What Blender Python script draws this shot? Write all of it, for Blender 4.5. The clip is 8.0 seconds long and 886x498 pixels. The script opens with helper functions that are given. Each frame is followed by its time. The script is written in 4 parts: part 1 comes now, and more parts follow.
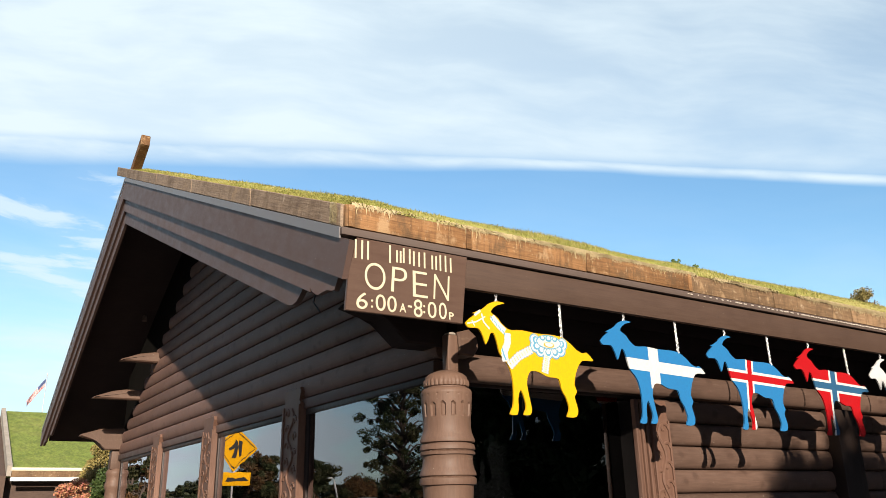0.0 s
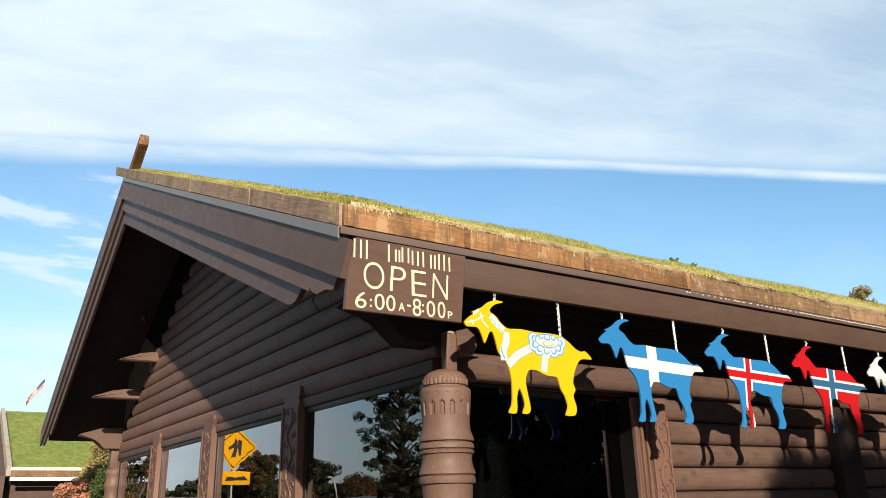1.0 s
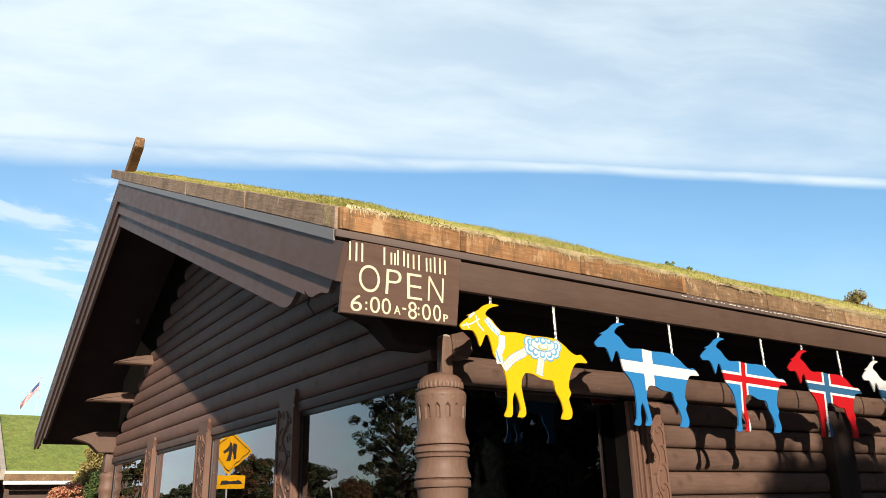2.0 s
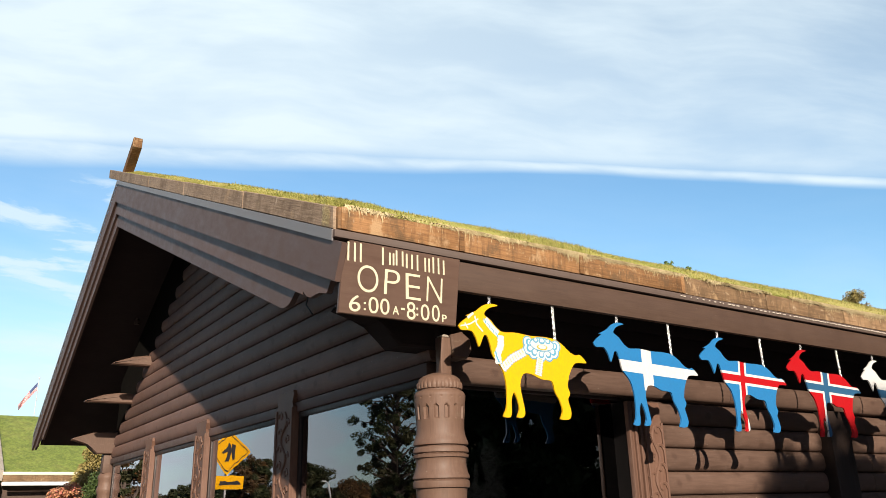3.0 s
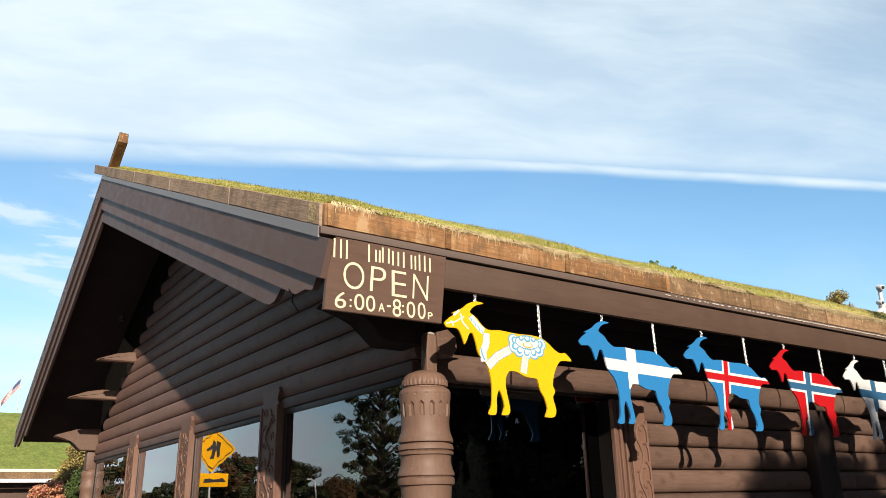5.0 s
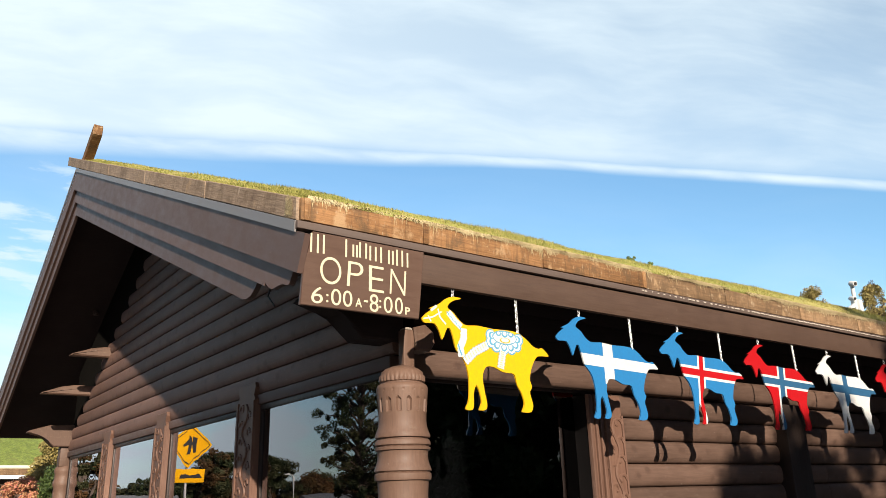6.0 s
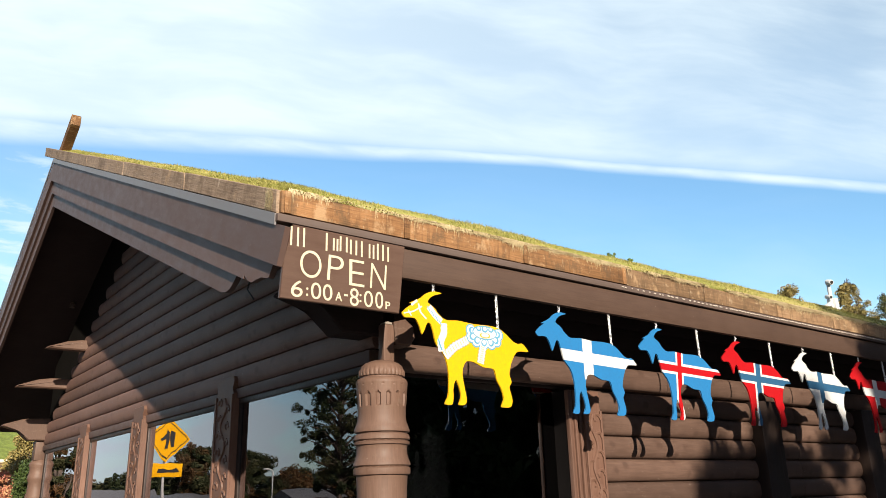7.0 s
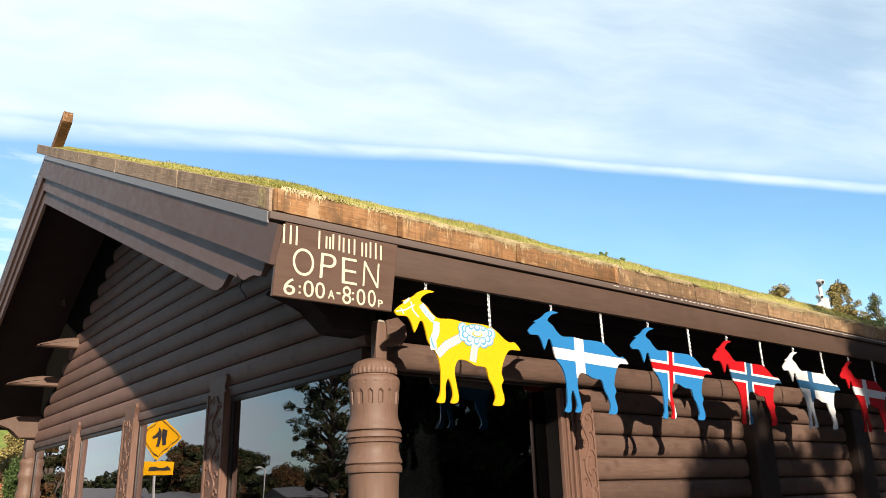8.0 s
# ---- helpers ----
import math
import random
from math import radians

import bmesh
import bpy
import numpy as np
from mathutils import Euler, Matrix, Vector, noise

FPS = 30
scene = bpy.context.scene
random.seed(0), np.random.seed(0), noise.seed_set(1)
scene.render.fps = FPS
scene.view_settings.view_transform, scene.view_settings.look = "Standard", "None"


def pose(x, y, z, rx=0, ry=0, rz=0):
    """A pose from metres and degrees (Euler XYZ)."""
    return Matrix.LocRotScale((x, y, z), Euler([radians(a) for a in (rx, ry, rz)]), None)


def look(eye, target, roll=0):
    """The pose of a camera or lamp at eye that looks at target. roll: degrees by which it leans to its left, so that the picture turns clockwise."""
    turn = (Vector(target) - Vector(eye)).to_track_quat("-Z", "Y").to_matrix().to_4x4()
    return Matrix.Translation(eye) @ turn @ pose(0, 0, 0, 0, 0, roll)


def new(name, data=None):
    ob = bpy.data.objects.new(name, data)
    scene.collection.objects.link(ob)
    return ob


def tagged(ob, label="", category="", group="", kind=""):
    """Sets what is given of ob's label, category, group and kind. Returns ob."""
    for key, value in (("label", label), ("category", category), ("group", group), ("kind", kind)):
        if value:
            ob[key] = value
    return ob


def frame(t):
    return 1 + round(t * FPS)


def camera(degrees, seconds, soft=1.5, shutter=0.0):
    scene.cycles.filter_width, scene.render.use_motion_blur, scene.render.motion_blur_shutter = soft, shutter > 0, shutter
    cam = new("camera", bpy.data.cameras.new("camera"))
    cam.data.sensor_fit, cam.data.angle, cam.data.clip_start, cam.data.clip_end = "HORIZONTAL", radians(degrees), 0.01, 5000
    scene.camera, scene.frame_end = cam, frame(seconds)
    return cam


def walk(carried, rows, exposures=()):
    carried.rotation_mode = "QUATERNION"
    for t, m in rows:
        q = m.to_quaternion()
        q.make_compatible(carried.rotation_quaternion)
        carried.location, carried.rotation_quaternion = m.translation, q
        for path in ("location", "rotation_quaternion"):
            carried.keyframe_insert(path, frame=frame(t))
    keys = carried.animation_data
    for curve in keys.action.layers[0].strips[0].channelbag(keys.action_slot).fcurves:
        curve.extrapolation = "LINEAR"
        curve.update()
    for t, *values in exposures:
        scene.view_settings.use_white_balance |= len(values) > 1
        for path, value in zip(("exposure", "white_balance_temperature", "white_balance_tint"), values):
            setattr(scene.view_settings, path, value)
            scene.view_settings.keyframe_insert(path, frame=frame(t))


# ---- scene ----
# camera: held in the hand at eye height, turning slowly to the right
cam = camera(60.0, 8.0, 0.3)
PATH = [  # seconds, x, y, z, heading, pitch, roll
    (0, 0.0004, -0.0011, 1.5997, 56.652, 18.420, -1.232),
    (0.5, 0.0023, 0.0047, 1.6008, 56.559, 18.415, -1.229),
    (1, -0.0029, -0.0110, 1.5986, 56.580, 18.329, -1.385),
    (1.5, 0.0016, -0.0110, 1.5955, 56.456, 18.440, -1.239),
    (1.7, 0.0025, -0.0093, 1.5962, 56.341, 18.525, -1.287),
    (2.8, 0.0074, 0.0003, 1.5998, 56.207, 18.633, -1.423),
    (3, 0.0083, 0.0020, 1.6005, 56.154, 18.599, -1.471),
    (3.5, 0.0090, 0.0029, 1.6007, 55.974, 18.504, -1.559),
    (4, 0.0087, 0.0049, 1.5999, 55.797, 18.548, -1.425),
    (4.5, 0.0061, -0.0045, 1.5911, 55.706, 18.490, -1.345),
    (4.7, 0.0090, -0.0042, 1.5920, 55.542, 18.490, -1.334),
    (5.8, 0.0246, -0.0022, 1.5969, 53.893, 18.143, -1.600),
    (6, 0.0274, -0.0019, 1.5977, 53.552, 18.041, -1.658),
    (6.5, 0.0260, -0.0083, 1.5945, 52.826, 17.888, -1.640),
    (7, 0.0358, 0.0016, 1.5936, 52.124, 17.672, -1.568),
    (7.5, 0.0320, -0.0088, 1.5884, 51.836, 17.738, -1.656),
    (8, 0.0337, -0.0059, 1.5898, 51.588, 17.559, -1.520),
]


def heading_pose(x, y, z, head, pitch, roll):
    h, p = radians(head), radians(pitch)
    way = Vector((math.cos(p) * math.cos(h), math.cos(p) * math.sin(h), math.sin(p)))
    return look((x, y, z), Vector((x, y, z)) + way, roll)


walk(cam, [(row[0], heading_pose(*row[1:])) for row in PATH], exposures=[(0.0, 0.8), (5.0, 0.8), (8.0, 0.97)])

# ---- light: low sun from behind the camera, thin high cloud over blue ----
SUN_WAY = Vector((0.378, 1.0, -0.395)).normalized()
sun_data = bpy.data.lights.new("sun", "SUN")
sun_data.energy, sun_data.angle, sun_data.color = 5.0, radians(0.5), (1.0, 0.88, 0.73)
sun = new("sun", sun_data)
sun.matrix_world = look((-20, -40, 30), Vector((-20, -40, 30)) + SUN_WAY)


class Nodes:
    """Short hand for a node tree."""

    def __init__(self, tree):
        self.t = tree

    def add(self, kind, **values):
        n = self.t.nodes.new(kind)
        for key, value in values.items():
            setattr(n, key, value)
        return n

    def put(self, socket, value):
        if hasattr(value, "is_output"):
            self.t.links.new(value, socket)
        elif value is not None:
            socket.default_value = value

    def math(self, op, a, b=None, c=None, clamp=False):
        n = self.add("ShaderNodeMath", operation=op, use_clamp=clamp)
        for i, v in enumerate((a, b, c)):
            self.put(n.inputs[i], v)
        return n.outputs[0]

    def span(self, value, a, b, c=0.0, d=1.0, smooth=False):
        n = self.add("ShaderNodeMapRange", interpolation_type="SMOOTHSTEP" if smooth else "LINEAR")
        for i, v in enumerate((value, a, b, c, d)):
            self.put(n.inputs[i], v)
        return n.outputs[0]

    def noise(self, vector, scale, detail=4.0, rough=0.55):
        n = self.add("ShaderNodeTexNoise")
        self.put(n.inputs["Vector"], vector)
        self.put(n.inputs["Scale"], scale)
        self.put(n.inputs["Detail"], detail)
        self.put(n.inputs["Roughness"], rough)
        return n.outputs["Fac"]

    def mapped(self, vector, scale=(1, 1, 1), turn=(0, 0, 0)):
        n = self.add("ShaderNodeMapping")
        self.put(n.inputs["Vector"], vector)
        n.inputs["Scale"].default_value = scale
        n.inputs["Rotation"].default_value = turn
        return n.outputs[0]

    def mix(self, fac, a, b, blend="MIX"):
        n = self.add("ShaderNodeMix", data_type="RGBA", blend_type=blend)
        self.put(n.inputs[0], fac)
        for i, v in ((6, a), (7, b)):
            self.put(n.inputs[i], (*v, 1.0) if isinstance(v, tuple) and len(v) == 3 else v)
        return n.outputs[2]

    def split(self, vector):
        n = self.add("ShaderNodeSeparateXYZ")
        self.put(n.inputs[0], vector)
        return n.outputs


def build_world():
    world = bpy.data.worlds.new("sky")
    scene.world = world
    world.use_nodes = True
    t = world.node_tree
    t.nodes.clear()
    n = Nodes(t)
    sky = n.add("ShaderNodeTexSky", sky_type="NISHITA", sun_disc=False)
    sky.sun_elevation = math.asin(-SUN_WAY.z)
    sky.sun_rotation = math.atan2(-SUN_WAY.x, -SUN_WAY.y)
    sky.air_density, sky.dust_density, sky.ozone_density = 1.0, 0.6, 1.6
    way = n.add("ShaderNodeTexCoord").outputs["Generated"]

    def toward(head, pitch):
        h, p = radians(head), radians(pitch)
        d = n.add("ShaderNodeVectorMath", operation="DOT_PRODUCT")
        n.put(d.inputs[0], way)
        d.inputs[1].default_value = (math.cos(p) * math.cos(h), math.cos(p) * math.sin(h), math.sin(p))
        return d.outputs["Value"]

    # the sky to the north-east, flattened: side to the right, rise upward
    ahead = n.math("MAXIMUM", n.math("ABSOLUTE", toward(56.6, 18.4)), 0.15)
    side = n.math("DIVIDE", toward(-33.4, 0.0), ahead)
    rise = n.math("DIVIDE", toward(56.6, 108.4), ahead)
    comb = n.add("ShaderNodeCombineXYZ")
    n.put(comb.inputs[0], side)
    n.put(comb.inputs[1], n.math("ADD", rise, n.math("MULTIPLY", side, 0.10)))
    flat = comb.outputs[0]
    warp = n.add("ShaderNodeVectorMath", operation="ADD")
    wn = n.add("ShaderNodeTexNoise")
    n.put(wn.inputs["Vector"], flat)
    wn.inputs["Scale"].default_value = 3.0
    shrink = n.add("ShaderNodeVectorMath", operation="SCALE")
    n.put(shrink.inputs[0], wn.outputs["Color"])
    shrink.inputs["Scale"].default_value = 0.10
    n.put(warp.inputs[0], flat)
    n.put(warp.inputs[1], shrink.outputs[0])
    streak = n.mapped(warp.outputs[0], (1.0, 3.2, 1.0), (0, 0, 0.25))
    soft = n.noise(streak, 2.2, 4.0, 0.5)
    fine = n.noise(n.mapped(warp.outputs[0], (1.0, 5.0, 1.0), (0, 0, -0.12)), 5.0, 6.0, 0.55)
    wisps = n.span(n.math("ADD", n.math("MULTIPLY", soft, 0.58), n.math("MULTIPLY", fine, 0.42)), 0.37, 0.65, 0.0, 1.0, True)
    # a long trail of cloud: thin to the right, broad and torn to the left
    gap = n.math("SUBTRACT", rise, n.math("ADD", n.math("MULTIPLY", side, -0.064), n.math("ADD", 0.1165, n.math("MULTIPLY", n.math("SUBTRACT", soft, 0.5), 0.02))))
    width = n.span(side, -0.45, 0.10, 0.038, 0.0125)
    trail = n.math("MULTIPLY", n.span(n.math("DIVIDE", n.math("ABSOLUTE", gap), width), 0.0, 1.0, 1.0, 0.0, True), n.span(fine, 0.30, 0.62, 0.45, 1.0))
    # thin veil above the trail, thinner to the right; haze and wisps low down
    veil = n.math("MULTIPLY", n.span(gap, -0.016, 0.020, 0.0, 1.0, True), n.math("ADD", n.span(side, 0.60, -0.30, 0.42, 0.80), n.math("MULTIPLY", wisps, 0.32)))
    haze = n.math("MULTIPLY", n.span(rise, 0.10, -0.25, 0.10, 0.95, True), n.math("ADD", n.span(side, 0.3, -0.5, 0.20, 0.56), n.math("MULTIPLY", wisps, n.span(side, 0.2, -0.45, 0.30, 0.95))))
    # torn streaks low on the left
    torn = n.math("MULTIPLY", n.span(fine, 0.50, 0.64, 0.0, 0.75, True), n.math("MULTIPLY", n.span(side, -0.18, -0.42, 0.0, 1.0, True), n.span(gap, -0.02, -0.06, 0.0, 1.0, True)))
    amount = n.math("MAXIMUM", n.math("MAXIMUM", n.math("MAXIMUM", veil, haze), torn), n.math("MULTIPLY", trail, 0.95), clamp=True)
    # behind the camera and overhead the sky stays clear
    front = n.span(toward(56.6, 18.4), 0.0, 0.65, 0.12, 1.0, True)
    amount = n.math("MULTIPLY", amount, front)
    bg1, bg2, mixer = n.add("ShaderNodeBackground"), n.add("ShaderNodeBackground"), n.add("ShaderNodeMixShader")
    # blue away from the sun; sun's side dimmed to deepen the shade
    sunward = n.add("ShaderNodeVectorMath", operation="DOT_PRODUCT")
    n.put(sunward.inputs[0], way)
    sunward.inputs[1].default_value = tuple(-SUN_WAY)
    air = n.mix(n.span(sunward.outputs["Value"], -0.50, 0.15, 0.0, 1.0, True), (0.80, 1.07, 1.14), (0.42, 0.44, 0.52))
    n.put(bg1.inputs[0], n.mix(1.0, sky.outputs[0], air, "MULTIPLY"))
    bg1.inputs[1].default_value = 0.102
    bg2.inputs[0].default_value = (0.80, 0.93, 1.0, 1)
    bg2.inputs[1].default_value = 0.60
    n.put(mixer.inputs[0], amount)
    n.put(mixer.inputs[1], bg1.outputs[0])
    n.put(mixer.inputs[2], bg2.outputs[0])
    n.put(n.add("ShaderNodeOutputWorld").inputs[0], mixer.outputs[0])


build_world()

# ---- materials ----


def material(name):
    m = bpy.data.materials.new(name)
    m.use_nodes = True
    n = Nodes(m.node_tree)
    bsdf = m.node_tree.nodes["Principled BSDF"]
    return m, n, bsdf


def bump(n, bsdf, height, strength, distance=0.01):
    b = n.add("ShaderNodeBump")
    b.inputs["Strength"].default_value = strength
    b.inputs["Distance"].default_value = distance
    n.put(b.inputs["Height"], height)
    n.put(bsdf.inputs["Normal"], b.outputs[0])


def wood(name, dark, light, grain=(1, 14, 14), rough=0.6, wear=None, wear_amount=0.4, relief=0.35, vary=0.25, streaks=0.0, gloss=0.28, knots=0.0, specks=0.0, ring=(0.36, 0.25, 0.15), core=(0.06, 0.032, 0.016), tilt=0.0):
    """Stained or weathered wood with grain along one axis of the thing, blotches and worn spots."""
    m, n, bsdf = material(name)
    co = n.add("ShaderNodeTexCoord").outputs["Object"]
    info = n.add("ShaderNodeObjectInfo")
    shift = n.add("ShaderNodeVectorMath", operation="ADD")
    n.put(shift.inputs[0], co)
    rnd = n.add("ShaderNodeCombineXYZ")
    n.put(rnd.inputs[0], n.math("MULTIPLY", info.outputs["Random"], 17.0))
    n.put(rnd.inputs[1], n.math("MULTIPLY", info.outputs["Random"], 5.0))
    n.put(shift.inputs[1], rnd.outputs[0])
    p = n.mapped(shift.outputs[0], (1, 1, 1), (tilt, 0, 0)) if tilt else shift.outputs[0]
    lines = n.noise(n.mapped(p, grain), 5.0, 6.0, 0.65)
    blotch = n.noise(p, 1.7, 4.0, 0.6)
    fac = n.math("ADD", n.math("MULTIPLY", lines, 0.55), n.math("MULTIPLY", blotch, 0.45))
    col = n.mix(n.span(fac, 0.32, 0.68), dark, light)
    col = n.mix(1.0, col, n.mix(info.outputs["Random"], (1 - vary,) * 3, (1 + vary * 0.6,) * 3), "MULTIPLY")
    if wear:
        spots = n.noise(n.mapped(p, (2, 5, 5)), 4.0, 8.0, 0.7)
        col = n.mix(n.math("MULTIPLY", n.span(spots, 0.56, 0.72, 0, 1, True), wear_amount), col, wear)
    if streaks:
        run = n.noise(n.mapped(p, (9, 9, 0.9)), 3.0, 5.0, 0.65)
        col = n.mix(n.math("MULTIPLY", n.span(run, 0.50, 0.66, 0, 1, True), streaks), col, (0.035, 0.022, 0.014))
        rot = n.noise(n.mapped(p, (2.6, 2.6, 1.8)), 2.0, 6.0, 0.65)
        col = n.mix(n.math("MULTIPLY", n.span(rot, 0.53, 0.64, 0, 1, True), min(0.8, streaks * 2)), col, (0.095, 0.060, 0.034))
        col = n.mix(n.math("MULTIPLY", n.span(rot, 0.44, 0.34, 0, 1, True), min(0.7, streaks * 1.8)), col, (0.40, 0.27, 0.15))
        pale = n.noise(n.mapped(p, (22, 22, 5)), 3.0, 4.0, 0.7)
        col = n.mix(n.math("MULTIPLY", n.span(pale, 0.60, 0.70, 0, 1, True), 0.5), col, (0.42, 0.33, 0.22))
    if knots:
        x, y, z = n.split(p)
        face = n.add("ShaderNodeCombineXYZ")
        n.put(face.inputs[0], n.math("ADD", x, y))
        n.put(face.inputs[1], n.math("MULTIPLY", z, 1.35))
        cell = n.add("ShaderNodeTexVoronoi", feature="F1", voronoi_dimensions="2D")
        n.put(cell.inputs["Vector"], face.outputs[0])
        cell.inputs["Scale"].default_value = 3.1
        rim = n.math("ADD", cell.outputs["Distance"], n.math("MULTIPLY", n.math("SUBTRACT", n.noise(p, 11.0, 3.0), 0.5), 0.34))
        col = n.mix(n.math("MULTIPLY", n.span(rim, 0.17, 0.12, 0, 1, True), knots), col, ring)
        col = n.mix(n.math("MULTIPLY", n.span(rim, 0.11, 0.06, 0, 1, True), knots), col, core)
    if specks:
        chip = n.noise(n.mapped(p, (1, 1, 1.6)), 26.0, 3.0, 0.6)
        col = n.mix(n.math("MULTIPLY", n.span(chip, 0.705, 0.74, 0, 1, True), specks), col, (0.32, 0.27, 0.22))
    n.put(bsdf.inputs["Base Color"], col)
    n.put(bsdf.inputs["Roughness"], n.span(lines, 0.2, 0.8, rough - 0.12, rough + 0.15))
    bsdf.inputs["Specular IOR Level"].default_value = gloss
    bump(n, bsdf, fac, relief, 0.006)
    return m


GX, GY, GZ = (1, 14, 14), (14, 1, 14), (14, 14, 1)
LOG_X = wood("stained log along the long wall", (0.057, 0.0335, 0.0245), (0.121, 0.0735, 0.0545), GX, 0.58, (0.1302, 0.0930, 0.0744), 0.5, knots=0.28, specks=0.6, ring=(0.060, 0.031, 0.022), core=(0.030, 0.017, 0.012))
# lighter than LOG_X: sunlight missing on the gable is added in the colour
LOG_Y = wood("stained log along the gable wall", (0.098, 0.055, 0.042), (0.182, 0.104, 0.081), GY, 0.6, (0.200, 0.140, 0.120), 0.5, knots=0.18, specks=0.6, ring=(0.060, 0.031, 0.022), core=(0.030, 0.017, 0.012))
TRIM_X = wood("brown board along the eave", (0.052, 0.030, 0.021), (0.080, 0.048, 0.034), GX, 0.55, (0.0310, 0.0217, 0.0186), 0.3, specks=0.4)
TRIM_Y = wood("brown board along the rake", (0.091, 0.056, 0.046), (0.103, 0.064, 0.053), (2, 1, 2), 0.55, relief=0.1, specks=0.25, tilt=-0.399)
TRIM_Z = wood("brown upright board", (0.092, 0.047, 0.0325), (0.150, 0.083, 0.058), GZ, 0.55, (0.170, 0.112, 0.085), 0.35)
DARK_Z = wood("dark brown frame", (0.0217, 0.0136, 0.0112), (0.0341, 0.0223, 0.0174), GZ, 0.5)
COLUMN = wood("turned brown wood", (0.086, 0.050, 0.035), (0.138, 0.082, 0.059), GZ, 0.55, (0.165, 0.120, 0.088), 0.45, specks=0.5)
# roof soffit; also paints shade above the beam and on the near bracket
SOFFIT_SHADE = wood("dark soffit board and painted shade", (0.028, 0.020, 0.020), (0.048, 0.035, 0.035), GX, 0.8, gloss=0.1)
SOD_BOARD_X = wood("weathered orange edge board", (0.095, 0.044, 0.018), (0.340, 0.180, 0.080), (0.7, 14, 18), 0.8, (0.42, 0.28, 0.155), 0.75, 1.0, 0.3, 0.34, 0.2, specks=0.7)
SOD_BOARD_Y = wood("weathered grey edge board", (0.120, 0.080, 0.054), (0.350, 0.262, 0.186), (9, 1.0, 16), 0.8, (0.46, 0.37, 0.28), 0.8, 0.9, 0.25, 0.22, 0.2, 0.0, specks=0.5, tilt=-0.399)
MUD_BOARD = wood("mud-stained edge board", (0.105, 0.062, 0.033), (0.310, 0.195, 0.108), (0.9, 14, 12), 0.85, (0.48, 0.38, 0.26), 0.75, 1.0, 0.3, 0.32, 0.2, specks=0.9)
# near-black base puts the shade behind logs and windows into the colour
INNER_SHADE = wood("near-black wall, shade painted in", (0.003, 0.0025, 0.002), (0.006, 0.005, 0.004), GZ, 0.85, gloss=0.08)
SIGN_WOOD = wood("brown sign board", (0.064, 0.036, 0.025), (0.09, 0.053, 0.038), (1, 8, 8), 0.5, (0.1240, 0.0868, 0.0620), 0.25)


def plain(name, colour, rough=0.5, metal=0.0, vary=0.12, scale=20.0, relief=0.1):
    m, n, bsdf = material(name)
    co = n.add("ShaderNodeTexCoord").outputs["Object"]
    f = n.math("ADD", n.math("MULTIPLY", n.noise(co, scale, 6.0, 0.6), 0.6), n.math("MULTIPLY", n.noise(co, scale * 0.12, 3.0), 0.4))
    a = tuple(c * (1 - vary) for c in colour)
    b = tuple(min(1.0, c * (1 + vary)) for c in colour)
    n.put(bsdf.inputs["Base Color"], n.mix(n.span(f, 0.3, 0.7), a, b))
    n.put(bsdf.inputs["Roughness"], n.span(f, 0.3, 0.7, max(0.05, rough - 0.1), min(1, rough + 0.1)))
    bsdf.inputs["Metallic"].default_value = metal
    bump(n, bsdf, f, relief, 0.003)
    return m


FLASHING = plain("grey metal flashing", (0.165, 0.155, 0.155), 0.5, 0.2)
GUTTER = plain("dull brown metal edge", (0.075, 0.050, 0.040), 0.7, 0.0)
PALE = wood("pale weathered board", (0.25, 0.21, 0.17), (0.46, 0.41, 0.35), (9, 1, 9), 0.85, (0.12, 0.09, 0.07), 0.5)
BLACK = plain("black for marks and gap shade", (0.012, 0.010, 0.010), 0.7)
CREAM = plain("cream sign paint", (0.55, 0.49, 0.34), 0.5, 0.0, 0.08)
CHAIN = plain("galvanised chain", (0.75, 0.75, 0.76), 0.3, 0.7)
WHITE = plain("white paint", (0.55, 0.55, 0.54), 0.5)
SOIL = plain("dry soil", (0.13, 0.085, 0.045), 0.95, 0, 0.4, 30, 0.6)


def grass_material(name, dark, light, dry, dry_amount=0.5, patch=0.0):
    m, n, bsdf = material(name)
    geo = n.add("ShaderNodeNewGeometry")
    co = n.add("ShaderNodeTexCoord").outputs["Object"]
    big = n.noise(co, 0.9, 4.0)
    fine = n.noise(co, 14.0, 5.0, 0.7)
    col = n.mix(n.span(fine, 0.3, 0.7), dark, light)
    col = n.mix(n.math("MULTIPLY", n.span(n.math("ADD", n.math("MULTIPLY", big, 0.6), n.math("MULTIPLY", geo.outputs["Random Per Island"], 0.4)), 0.4, 0.72, 0, 1, True), dry_amount), col, dry)
    if patch:
        tuft = n.noise(n.mapped(co, (1.0, 0.55, 1.0)), 4.5, 5.0, 0.7)
        col = n.mix(1.0, col, n.mix(n.span(tuft, 0.35, 0.65, 0, 1, True), (1 - patch,) * 3, (1 + patch,) * 3), "MULTIPLY")
    n.put(bsdf.inputs["Base Color"], col)
    bsdf.inputs["Roughness"].default_value = 0.75
    bsdf.inputs["Specular IOR Level"].default_value = 0.25
    bump(n, bsdf, fine, 0.6, 0.03)
    return m


SOD = grass_material("sod grass", (0.150, 0.170, 0.032), (0.31, 0.30, 0.075), (0.46, 0.36, 0.15), 0.65)
STRAW = grass_material("dry roots", (0.36, 0.28, 0.14), (0.62, 0.51, 0.31), (0.26, 0.18, 0.085), 0.4)
LAWN = grass_material("far roof grass", (0.085, 0.125, 0.018), (0.205, 0.235, 0.045), (0.28, 0.24, 0.08), 0.6, 0.22)


